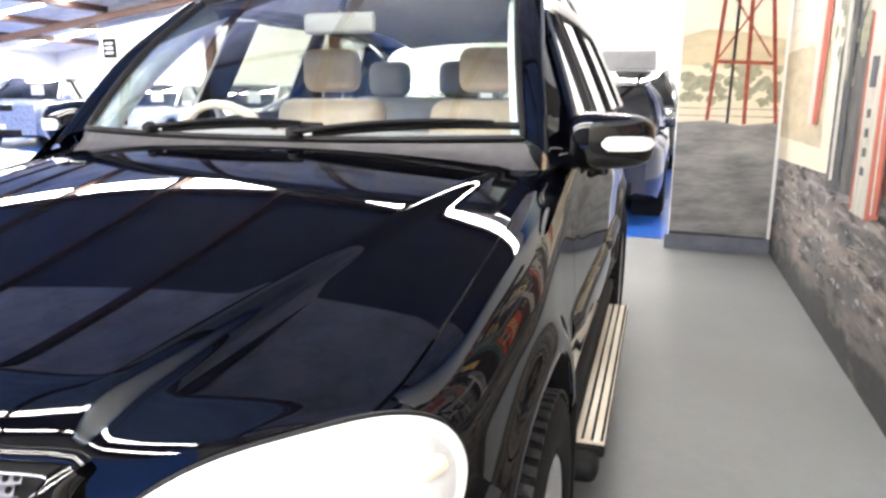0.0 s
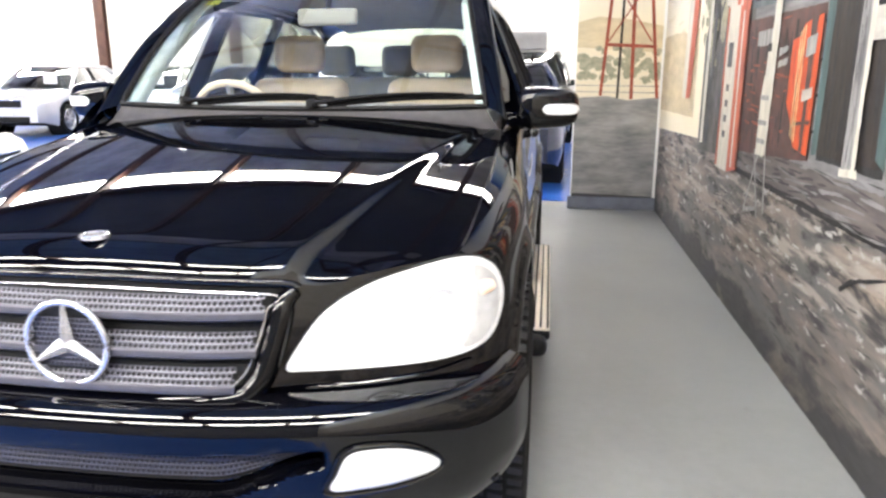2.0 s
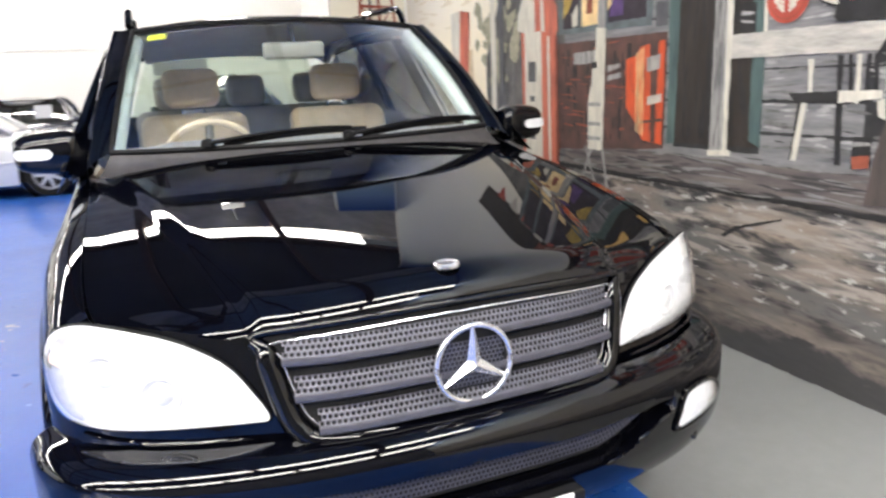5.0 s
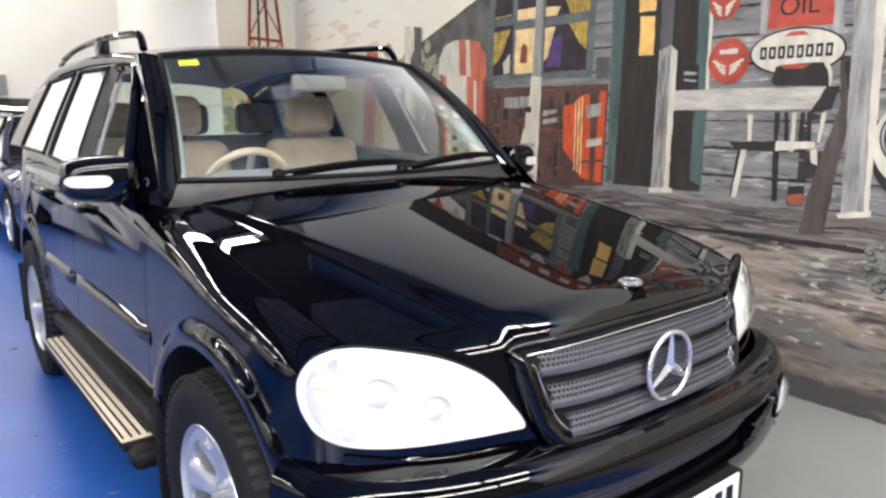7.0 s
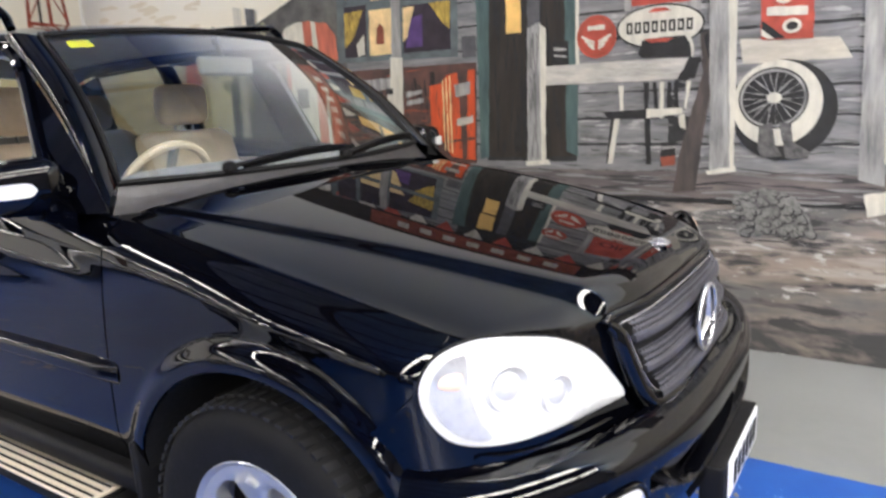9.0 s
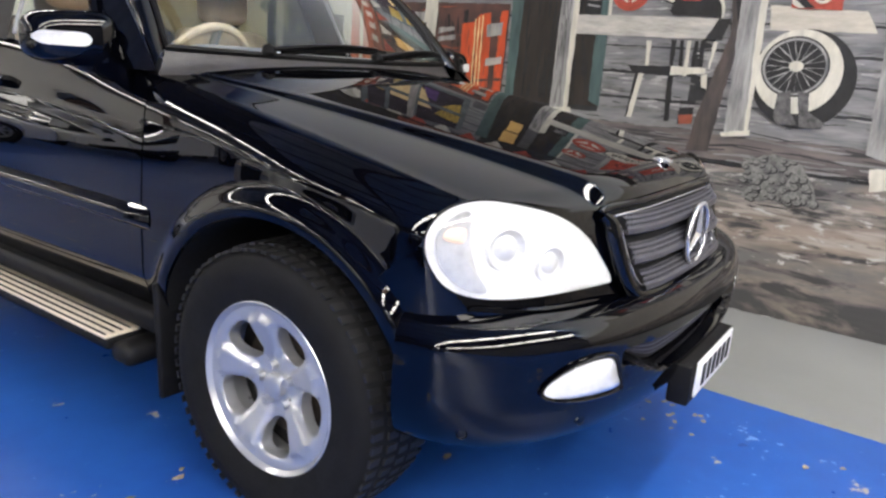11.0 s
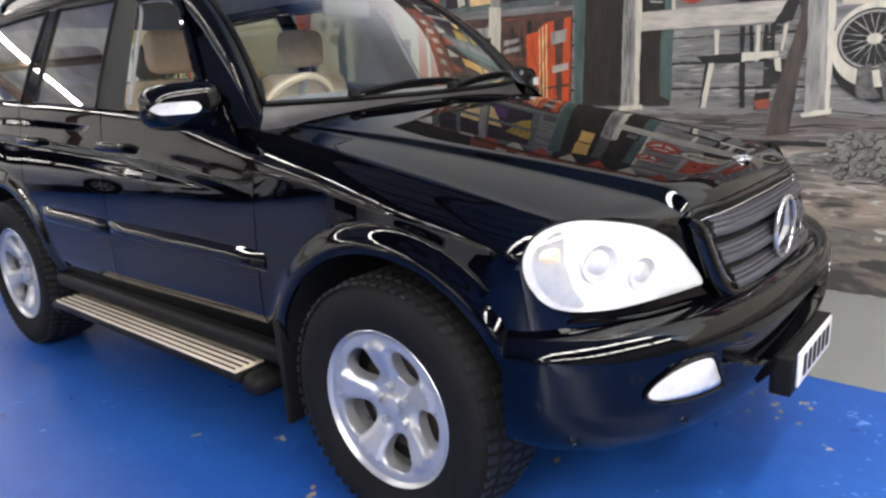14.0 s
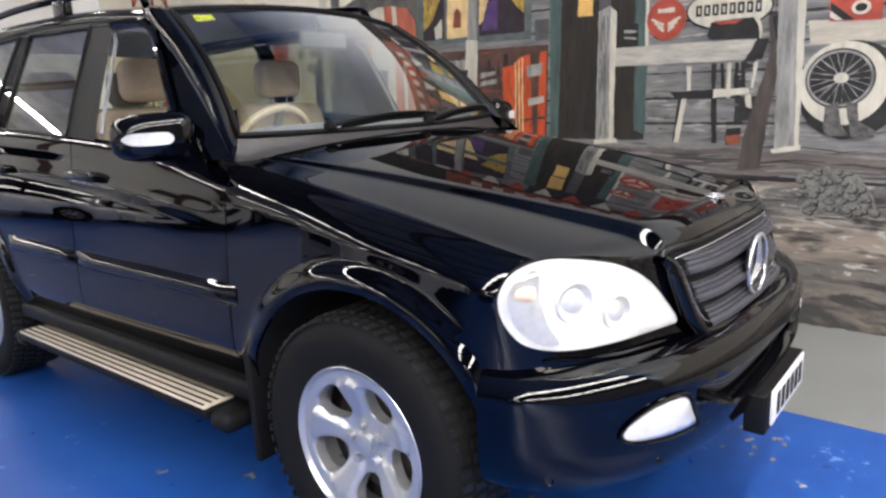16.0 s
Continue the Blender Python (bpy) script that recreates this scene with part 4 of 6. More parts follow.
        def sheet(i, j, s=s):
            y, z = path[i]
            v = (z - 1.148) / 0.512
            bend = math.sin(math.pi * max(0.0, min(1.0, v)))
            rim = Vector((s * (0.812 - 0.135 * v), min(y, 1.435 + 0.655 * v - 0.03 * bend), z))
            return side_glass(y, z, s, 0.004).lerp(rim, j / 4)
        bm = grid(sheet, 22, 4)
        bmesh.ops.recalc_face_normals(bm, faces=bm.faces[:])
        part("door_frame_panel", bm, PAINT, car)
        part("door_seal", tube([side_glass(y + 0.020, z - 0.020, s, -0.012) for y, z in path] + [side_glass(2.285, 1.56, s, -0.012), side_glass(2.20, 1.22, s, -0.012)], 0.008, 6), GREYT, car, "grey rubber window seal")
        # mirror sail and door mirror
        mx, my, mz = (0.952, 1.632, 1.205) if s > 0 else (0.935, 1.672, 1.222)
        part("mirror_sail", poly_pane(((1.42, 1.10), (1.76, 1.15), (1.76, 1.36), (1.52, 1.20)), s, 0.008, 4), PAINT, car)
        bm = bmesh.new()
        bmesh.ops.create_uvsphere(bm, u_segments=36, v_segments=20, radius=1.0)
        for v in bm.verts:
            x, y, z = v.co
            e = 0.55
            sx, sz = math.copysign(abs(x) ** e, x), math.copysign(abs(z) ** e, z)
            yy = -math.copysign(abs(y) ** 0.8, -y)
            px = s * (mx + 0.118 * sx)
            pz = mz + 0.078 * sz * (1 - 0.10 * sx)
            py = my + (0.085 if y < 0 else 0.045) * yy + 0.03 * sx
            v.co = (px, py, pz)
        mir = part("door_mirror", bm, PAINT, car, "black door mirror with clear indicator strip")
        if s < 0:
            bpy.context.view_layer.update()
        def ind(i, j, s=s):
            u = i / 14
            sx = -0.15 + 1.10 * u
            px = mx + 0.118 * sx
            k = max(0.0, 1 - abs(sx) ** 3.6)
            zz = mz - 0.002 + (-1 + 2 * j / 4) * 0.019 * math.sqrt(max(0.05, 1 - (2 * u - 1) ** 6))
            py = my - 0.088 * (k ** 0.40) + 0.03 * sx - 0.003
            return (s * px, py, zz)
        bm = grid(ind, 14, 4)
        thicken(bm, -0.006)
        bmesh.ops.recalc_face_normals(bm, faces=bm.faces[:])
        # this strip has the reflector's added glow as well
        part("mirror_indicator", bm, REFLECTOR, mir, "clear white indicator strip with an added glow")
        part("mirror_foot", rbox(min(s * 0.80, s * 0.90), max(s * 0.80, s * 0.90), my - 0.042, my + 0.028, 1.125, 1.165, 0.015), TRIM, mir)
        bm = lathe([(0.0, 0.001), (0.0, 1.0)], (0, 0, 0), "y", 32)
        for v in bm.verts:
            v.co = (s * mx + v.co.x * 0.098, my + 0.05 + 0.03 * s * v.co.x, mz + v.co.z * 0.062)
        part("mirror_glass", bm, CHROME, mir)
        # roof rail
        pts = [(s * 0.615, 2.16, 1.690), (s * 0.612, 2.20, 1.738), (s * 0.61, 2.30, 1.762), (s * 0.612, 2.8, 1.778), (s * 0.60, 3.4, 1.772), (s * 0.585, 3.85, 1.735), (s * 0.58, 3.95, 1.690)]
        rail = part("roof_rail", tube([lerp([(i, *p) for i, p in enumerate(pts)], q / 4) for q in range(25)], 0.016, 8), PAINT, car, "black roof rail")
        part("rail_foot", rbox(s * 0.605 - 0.025, s * 0.605 + 0.025, 2.80, 2.90, 1.695, 1.775, 0.012), PAINT, rail)
    # roof
    def roof(i, j):
        y = 1.945 + (4.25 - 1.945) * i / 40
        u = -1 + 2 * j / 20
        hw = lerp(((1.94, 0.600), (2.1, 0.602), (3.6, 0.60), (4.25, 0.55)), y)
        yy = y + (0.075 * u * u * max(0, 1 - (y - 1.945) / 0.6))
        zc = lerp(((1.945, 1.692), (2.1, 1.722), (2.6, 1.748), (3.2, 1.748), (3.9, 1.715), (4.25, 1.66)), y)
        ze = lerp(((1.945, 1.658), (2.1, 1.674), (2.5, 1.703), (3.2, 1.710), (3.9, 1.678), (4.25, 1.625)), y)
        return (hw * u, yy, ze + (zc - ze) * (1 - abs(u) ** 2.5))
    bm = grid(roof, 40, 20)
    bmesh.ops.recalc_face_normals(bm, faces=bm.faces[:])
    part("roof_panel", thicken(bm, 0.006), PAINT, car, "black roof skin")
    part("roof_lining", grid(lambda i, j: Vector(roof(i, j)) - Vector((0, -0.01, 0.022)), 40, 20), LINING, car)
    # tail
    def tail(i, j):
        u = -1 + 2 * i / 20
        z = 0.45 + (1.64 - 0.45) * j / 12
        w = lerp(((0.45, 0.66), (1.2, 0.70), (1.64, 0.55)), z)
        return (w * u, lerp(((0.45, 4.44), (1.0, 4.45), (1.2, 4.42), (1.64, 4.24)), z) - 0.05 * abs(u) ** 3, z)
    part("tailgate", grid(lambda i, j: tail(i, j), 20, 7), PAINT, car)
    rw = part("rear_screen", grid(lambda i, j: tail(i, 7 + j), 20, 5), REARGLASS, car, "lightly green tinted rear screen")
    rw.visible_shadow = False
    part("rear_bumper", rbox(-0.80, 0.80, 4.28, 4.50, 0.38, 0.66, 0.05), PAINT, car)
    # wheels
    for s in (-1, 1):
        for h, turn in ((HUB_F, 1.43), (HUB_R, 0.9)):
            wheel(car, s * 0.80, h, s, turn)
    # cabin
    part("cabin_floor", box(-0.72, 0.72, 1.3, 4.2, 0.60, 0.64), LEATHER2, car, smooth=False)
    def dash(i, j):
        u = -1 + 2 * i / 20
        prof = [(1.40, 1.180), (1.48, 1.205), (1.62, 1.218), (1.72, 1.205), (1.77, 1.14), (1.74, 0.98), (1.66, 0.70)]
        y, z = prof[j]
        return (0.74 * u, y + 0.11 * u * u * (j < 2), z + 0.012 * (u < -0.25 and u > -0.8) * (2 <= j <= 4))
    part("dashboard", grid(dash, 20, 6), DASH, car, "grey dashboard pad")
    c = Vector((-0.37, 1.80, 1.135))
    tilt = Matrix.Rotation(radians(-62), 4, "X")
    ring = [c + tilt @ Vector((0.178 * math.cos(q), 0.178 * math.sin(q), 0)) for q in (2 * math.pi * k / 40 for k in range(40))]
    stw = part("steering_wheel", tube(ring, 0.015, 8, closed=True), LEATHER, car, "beige leather steering wheel")
    for q in (0, 180, 270):
        e = c + tilt @ Vector((0.18 * math.cos(radians(q)), 0.18 * math.sin(radians(q)), 0))
        part("wheel_spoke", tube([c, e], 0.016, 6), LEATHER2, stw)
    part("airbag_pad", rbox(c.x - 0.07, c.x + 0.07, c.y - 0.05, c.y + 0.02, c.z - 0.06, c.z + 0.06, 0.03), LEATHER, stw)
    def seat(name, x, y, w, mat, zh):
        st = part(name, rbox(x - w, x + w, y - 0.40, y + 0.10, 0.70, 0.90, 0.06), mat, car)
        b = rbox(x - w, x + w, y, y + 0.15, 0.86, 1.30, 0.06)
        for v in b.verts:
            v.co.y += 0.28 * (v.co.z - 0.86)
        part("backrest", b, mat, st)
        return st
    def headrest(parent, x, y, z, w, mat):
        part("headrest", rbox(x - w, x + w, y - 0.055, y + 0.055, z - 0.095, z + 0.095, 0.05, 4), mat, parent)
        for d in (-0.05, 0.05):
            part("headrest_post", tube([(x + d, y, z - 0.17), (x + d, y, z - 0.08)], 0.006, 8), CHROME, parent)
    for x in (-0.37, 0.37):
        stt = seat("front_seat", x, 2.44, 0.26, LEATHER, 1.43)
        stt["label"] = "beige leather front seat with padded headrest"
        headrest(stt, x, 2.63, 1.425, 0.135, LEATHER)
    bench = seat("rear_bench", 0.0, 3.30, 0.66, LEATHER2, 1.4)
    bench["label"] = "grey leather rear bench"
    for x in (-0.42, 0.0, 0.42):
        headrest(bench, x, 3.49, 1.40, 0.12, LEATHER2)
    part("interior_mirror", rbox(-0.11, 0.15, 1.865, 1.895, 1.525, 1.595, 0.015), LEATHER2, car, "pale rear-view mirror")
    part("mirror_stem", tube([(0.02, 1.89, 1.59), (0.02, 1.93, 1.665)], 0.012, 6), TRIM, car)
    for s in (-1, 1):
        pts = [windscreen_point(s * 1.01, v / 6, -0.055) for v in range(7)]
        part("a_pillar_trim", tube(pts, 0.043, 10), PILLAR, car)
        part("door_card", box(s * 0.80 - 0.01, s * 0.80 + 0.01, 1.6, 3.2, 0.65, 1.13), LEATHER, car, smooth=False)
    return car


car = build_car()

# ---- the mural ----
def artist(name, color, vary=0.4, scale=9, stretch=(1, 1, 1), color2=None):
    return material("painted " + name, color, 0.7, vary=vary, scale=scale, stretch=stretch, color2=color2, bump=0.04, fine=5)


DIRT = artist("dirt", (0.26, 0.215, 0.18), scale=3.6, stretch=(1, 0.45, 2.6), color2=(0.055, 0.05, 0.05))


def layered(mat, coats):
    """Lays soft coats (colour, scale, stretch, level, softness, low, high) of mural paint over a material, each fading in between two heights."""
    nt = mat.node_tree
    b = nt.nodes["Principled BSDF"]
    tc = nt.nodes.new("ShaderNodeTexCoord")
    sep = nt.nodes.new("ShaderNodeSeparateXYZ")
    nt.links.new(tc.outputs["Object"], sep.inputs[0])
    for color, scale, stretch, level, soft, low, high in coats:
        mp = nt.nodes.new("ShaderNodeMapping")
        mp.inputs["Scale"].default_value = stretch
        mp.inputs["Location"].default_value = (0, 7.3 * level, 3.1 * scale)
        nt.links.new(tc.outputs["Object"], mp.inputs[0])
        n = nt.nodes.new("ShaderNodeTexNoise")
        n.inputs["Scale"].default_value, n.inputs["Detail"].default_value, n.inputs["Roughness"].default_value = scale, 7, 0.62
        n.inputs["Distortion"].default_value = 0.4
        nt.links.new(mp.outputs[0], n.inputs["Vector"])
        edge = nt.nodes.new("ShaderNodeMapRange")
        edge.inputs["From Min"].default_value, edge.inputs["From Max"].default_value = low, high
        edge.inputs["To Min"].default_value, edge.inputs["To Max"].default_value = -0.35, 0.12
        nt.links.new(sep.outputs["Z"], edge.inputs["Value"])
        add = nt.nodes.new("ShaderNodeMath")
        nt.links.new(n.outputs[0], add.inputs[0])
        nt.links.new(edge.outputs[0], add.inputs[1])
        mr = nt.nodes.new("ShaderNodeMapRange")
        mr.inputs["From Min"].default_value, mr.inputs["From Max"].default_value = level, level + soft
        nt.links.new(add.outputs[0], mr.inputs["Value"])
        mix = nt.nodes.new("ShaderNodeMix")
        mix.data_type = "RGBA"
        mix.inputs[7].default_value = (*color, 1)
        nt.links.new(mr.outputs[0], mix.inputs[0])
        nt.links.new(b.inputs["Base Color"].links[0].from_socket, mix.inputs[6])
        nt.links.new(mix.outputs[2], b.inputs["Base Color"])
    return mat


layered(DIRT, [
    ((0.30, 0.245, 0.20), 1.6, (1, 0.5, 1.6), 0.50, 0.16, 0.30, 0.45),
    ((0.13, 0.125, 0.12), 2.4, (1, 0.5, 2.2), 0.56, 0.14, 0.0, 0.1),
    ((0.34, 0.30, 0.26), 6.0, (1, 0.35, 3.0), 0.62, 0.10, 0.25, 0.45),
    ((0.045, 0.043, 0.043), 5.0, (1, 0.5, 2.6), 0.64, 0.10, 0.0, 0.1),
    ((0.05, 0.049, 0.05), 2.2, (1, 0.7, 1.4), 0.42, 0.14, 0.34, 0.10),
    ((0.42, 0.40, 0.37), 16.0, (1, 0.5, 1.6), 0.70, 0.06, 0.1, 0.3),
])
MUD = artist("dark mud", (0.055, 0.05, 0.05), scale=3, stretch=(1, 0.6, 2), color2=(0.025, 0.024, 0.025))
SIDING = artist("grey boards", (0.24, 0.235, 0.23), scale=5, stretch=(1, 0.6, 4), color2=(0.10, 0.10, 0.105))
SEAM = artist("board shadow", (0.03, 0.03, 0.03), scale=20)
PALE = artist("pale boards", (0.50, 0.46, 0.38), 0.25, 6, (1, 1, 4))
SKY = artist("pale sky", (0.72, 0.64, 0.47), 0.12, 1.2)


def gradient(mat, stops):
    """Mural paint that runs through colours with the height on the wall."""
    nt = mat.node_tree
    b = nt.nodes["Principled BSDF"]
    tc = nt.nodes.new("ShaderNodeTexCoord")
    sep = nt.nodes.new("ShaderNodeSeparateXYZ")
    nt.links.new(tc.outputs["Object"], sep.inputs[0])
    mr = nt.nodes.new("ShaderNodeMapRange")
    mr.inputs["From Min"].default_value, mr.inputs["From Max"].default_value = stops[0][0], stops[-1][0]
    nt.links.new(sep.outputs["Z"], mr.inputs["Value"])
    ramp = nt.nodes.new("ShaderNodeValToRGB")
    el = ramp.color_ramp.elements
    while len(el) < len(stops):
        el.new(0.5)
    for e, (z, col) in zip(el, stops):
        e.position = (z - stops[0][0]) / (stops[-1][0] - stops[0][0])
        e.color = (*col, 1)
    nt.links.new(mr.outputs[0], ramp.inputs[0])
    nt.links.new(ramp.outputs[0], b.inputs["Base Color"])
    return mat


SKY_WALL = gradient(artist("sky on the long wall", (0.6, 0.6, 0.6)), [(1.6, (0.78, 0.70, 0.52)), (2.7, (0.85, 0.83, 0.75)), (3.8, (0.80, 0.82, 0.79)), (4.7, (0.70, 0.77, 0.78)), (5.2, (0.35, 0.46, 0.60)), (5.85, (0.04, 0.09, 0.30))])
SKY_END = gradient(artist("sky on the end wall", (0.6, 0.6, 0.6)), [(1.7, (0.74, 0.66, 0.49)), (2.6, (0.74, 0.72, 0.63)), (3.5, (0.66, 0.72, 0.71)), (3.85, (0.25, 0.40, 0.60)), (4.1, (0.04, 0.11, 0.42))])
HILL = artist("dry hills", (0.60, 0.50, 0.32), 0.25, 3, (1, 1, 3))
BUSH = artist("bush", (0.16, 0.17, 0.11), 0.5, 26, color2=(0.42, 0.38, 0.27))
MILL = artist("rust red iron", (0.30, 0.065, 0.035), 0.5, 12)
DOOR = artist("dark doorway", (0.032, 0.025, 0.020), 0.5, 6, (1, 2, 0.5))
TEAL = artist("teal frame", (0.075, 0.12, 0.115), 0.45, 9, (1, 2, 0.4))
CREAM = artist("cream", (0.60, 0.57, 0.48), 0.25, 12, (1, 2, 0.5))
GLOW = artist("lamplit pane", (0.80, 0.50, 0.16), 0.25, 8)
DKGREY = artist("dark grey", (0.10, 0.10, 0.105), 0.4, 10)
POST = artist("weathered post", (0.33, 0.32, 0.30), 0.5, 10, (1, 3, 0.4), (0.13, 0.13, 0.13))
RAIL = artist("weathered rail", (0.50, 0.47, 0.41), 0.35, 8, (1, 0.6, 3), (0.26, 0.25, 0.23))
BLACK = artist("black", (0.022, 0.021, 0.021), 0.5, 12)
RED = artist("enamel red", (0.43, 0.075, 0.048), 0.35, 12)
RUST = artist("rust", (0.26, 0.07, 0.04), 0.4, 14)
BEAMP = artist("leaning beam", (0.085, 0.066, 0.058), 0.5, 9, (1, 2, 0.5), (0.04, 0.035, 0.033))
WFRAME = artist("window frame", (0.12, 0.145, 0.15), 0.4, 9)
NIGHT = artist("night pane", (0.035, 0.025, 0.035), 0.6, 8)
LAMPY = artist("lamp glow", (0.82, 0.60, 0.30), 0.3, 9)
PURPLE = artist("purple cloth", (0.09, 0.045, 0.16), 0.4, 10)
CURT = artist("yellow curtain", (0.50, 0.34, 0.06), 0.6, 22, (1, 2, 0.6), (0.10, 0.07, 0.03))
CABINET = artist("red-brown cabinet", (0.105, 0.048, 0.038), 0.5, 8, color2=(0.045, 0.032, 0.028))
ORANGE = artist("orange cooler", (0.58, 0.085, 0.025), 0.35, 9, (1, 2, 0.5))
PUMPR = artist("faded red pump", (0.52, 0.13, 0.075), 0.45, 8, (1, 2, 0.5), (0.30, 0.09, 0.06))
BOOT = artist("old boot", (0.13, 0.125, 0.12), 0.6, 30, color2=(0.03, 0.03, 0.03))
STONES = artist("loose stones", (0.20, 0.195, 0.18), 0.7, 30, color2=(0.05, 0.05, 0.048))
STONE_TOP = artist("stone tops", (0.20, 0.195, 0.18), 0.6, 60, color2=(0.06, 0.06, 0.057))
WALK = artist("boardwalk", (0.15, 0.125, 0.115), 0.5, 5, (1, 0.5, 3), (0.06, 0.055, 0.055))
STORE = artist("shaded shop front", (0.12, 0.115, 0.105), 0.6, 6, color2=(0.04, 0.04, 0.038))

mural = thing("mural", (WX, 2.0, 0.0), "large painted mural of an old filling station porch", "mural")


def paint(name, mat, layer, *pts, under=None):
    """A flat painted shape on the wall from its (y, z) corners; layer sets what covers what."""
    bm = bmesh.new()
    x = WX - 0.0025 * layer - 0.002 - 0.00001 * (len(mural.children) % 40)
    rnd = random.Random(len(pts) * 7 + round(1000 * pts[0][0]))
    edge = []
    for (ya, za), (yb, zb) in zip(pts, pts[1:] + pts[:1]):
        n = max(1, round(math.hypot(yb - ya, zb - za) / 0.035)) if len(pts) < 16 else 1
        wob = min(0.0028, 0.12 * math.hypot(yb - ya, zb - za))
        edge += [(ya + (yb - ya) * k / n + (wob * rnd.uniform(-1, 1) if k else 0), za + (zb - za) * k / n + (wob * rnd.uniform(-1, 1) if k else 0)) for k in range(n)]
    f = bm.faces.new([bm.verts.new((x, y, z)) for y, z in edge])
    bm.normal_update()
    if f.normal.x > 0:
        f.normal_flip()
    return part(name, bm, mat, under or mural, smooth=False)


def oval(name, mat, layer, y, z, ry, rz, under=None, n=40):
    return paint(name, mat, layer, *[(y + ry * math.cos(q), z + rz * math.sin(q)) for q in (2 * math.pi * k / n for k in range(n))], under=under)


def band(name, mat, layer, y0, z0, y1, z1, w, under=None):
    d = Vector((y1 - y0, z1 - z0)).normalized() * w / 2
    return paint(name, mat, layer, (y0 - d.y, z0 + d.x), (y1 - d.y, z1 + d.x), (y1 + d.y, z1 - d.x), (y0 + d.y, z0 - d.x), under=under)


def wavy(y0, y1, z, amp, n, seed):
    rnd = random.Random(seed)
    return [(y0 + (y1 - y0) * k / n, z + amp * (rnd.random() - 0.5)) for k in range(n + 1)]


# ground, boardwalk and backgrounds
paint("dirt_ground", DIRT, 0, (BY, 0.0), (EY - 0.004, 0.0), (EY - 0.004, 1.02), (BY, 1.02))
paint("sky", SKY_WALL, 1, (2.95, 0.92), (EY - 0.004, 0.80), (EY - 0.004, CZ + 0.36), (2.95, CZ + 0.36))
paint("hill_ridge", HILL, 2, (4.4, 1.0), (EY - 0.004, 0.98), *wavy(EY - 0.004, 4.4, 1.62, 0.06, 8, 5))
paint("shop_front", STORE, 2, (2.95, 0.85), (4.15, 0.80), (4.15, 1.55), (3.9, 1.95), (2.95, 2.3))
boards = paint("siding", SEAM, 1.2, (-0.25, 0.95), (3.0, 0.95), (3.0, 2.5), (-0.25, 2.5))
for k in range(11):
    z = 0.96 + 0.143 * k
    rnd = random.Random(k)
    for y0, y1 in ((-0.24, 0.62 + 0.1 * rnd.random()), (0.66 + 0.1 * rnd.random(), 1.27), (1.86, 2.99)):
        a, b = 0.006 * rnd.random(), 0.006 * rnd.random()
        paint("siding_board", SIDING, 1.5, (y0, z + a), (y1, z + b), (y1, z + 0.130 + a), (y0, z + 0.130 + b), under=boards)
paint("sunlit_board", PALE, 2, (-0.10, 1.50), (0.38, 1.50), (0.40, 1.62), (-0.04, 1.60))
paint("end_wall_board", PALE, 1.2, (BY, 1.0), (-0.25, 1.0), (-0.25, 3.2), (BY, 3.2))
paint("side_sky", SKY_WALL, 1.2, (BY, 3.2), (-0.6, 3.2), (-0.6, CZ + 0.36), (BY, CZ + 0.36))
walkf = paint("boardwalk", WALK, 1.8, (-0.28, 0.80), (3.3, 0.80), (3.3, 0.955), (-0.28, 0.955))
paint("boardwalk_top", SIDING, 2, (-0.28, 0.955), (3.3, 0.955), (3.3, 0.995), (-0.28, 1.005), under=walkf)
paint("boardwalk_shadow", BLACK, 2, (-0.28, 0.785), (3.3, 0.785), (3.3, 0.815), (-0.28, 0.812), under=walkf)
# upper porch, bunting and fascia board
paint("porch_roof", DOOR, 2.4, (-0.4, 2.42), (3.6, 2.42), (3.75, 2.72), (-0.6, 2.72))
paint("upper_sky", SKY_WALL, 1.2, (-0.6, 2.5), (3.9, 2.5), (3.9, CZ + 0.36), (-0.6, CZ + 0.36))
fascia_board = paint("name_board", RUST, 3, (0.9, 2.47), (2.6, 2.47), (2.6, 2.68), (0.9, 2.68))
for k in range(7):
    paint("letter_bar", CREAM, 4, (1.05 + 0.2 * k, 2.53), (1.15 + 0.2 * k, 2.53), (1.15 + 0.2 * k, 2.62), (1.05 + 0.2 * k, 2.62), under=fascia_board)
for k in range(16):
    y = -0.2 + 0.23 * k
    paint("bunting_flag", (CREAM, RED)[k % 2], 3.4, (y, 2.44), (y + 0.16, 2.44), (y + 0.08, 2.28))
paint("doorway", DOOR, 2, (1.82, 2.29), (1.26, 2.20), (1.26, 1.03), (1.86, 1.02))
paint("door_frame", TEAL, 3, (1.91, 2.31), (1.81, 2.29), (1.85, 1.02), (1.91, 1.01))
paint("door_frame", TEAL, 3, (1.34, 2.22), (1.26, 2.20), (1.26, 1.03), (1.33, 1.06))
paint("door_edge", CREAM, 4, (1.27, 2.21), (1.25, 2.20), (1.25, 1.50), (1.27, 1.50))
paint("lit_pane", GLOW, 3, (1.72, 2.25), (1.60, 2.23), (1.61, 1.99), (1.72, 1.99))
paint("lit_pane", GLOW, 3, (1.71, 1.97), (1.61, 1.96), (1.61, 1.75), (1.71, 1.75))
paint("plank", DKGREY, 3, (1.57, 2.25), (1.49, 2.24), (1.49, 1.77), (1.57, 1.78))
paint("porch_post", POST, 5, (1.57, 1.77), (1.49, 1.80), (1.48, 1.78), (1.48, 1.00), (1.58, 1.00))
paint("porch_post", CREAM, 6, (1.49, 1.79), (1.45, 1.76), (1.46, 1.00), (1.49, 1.00))
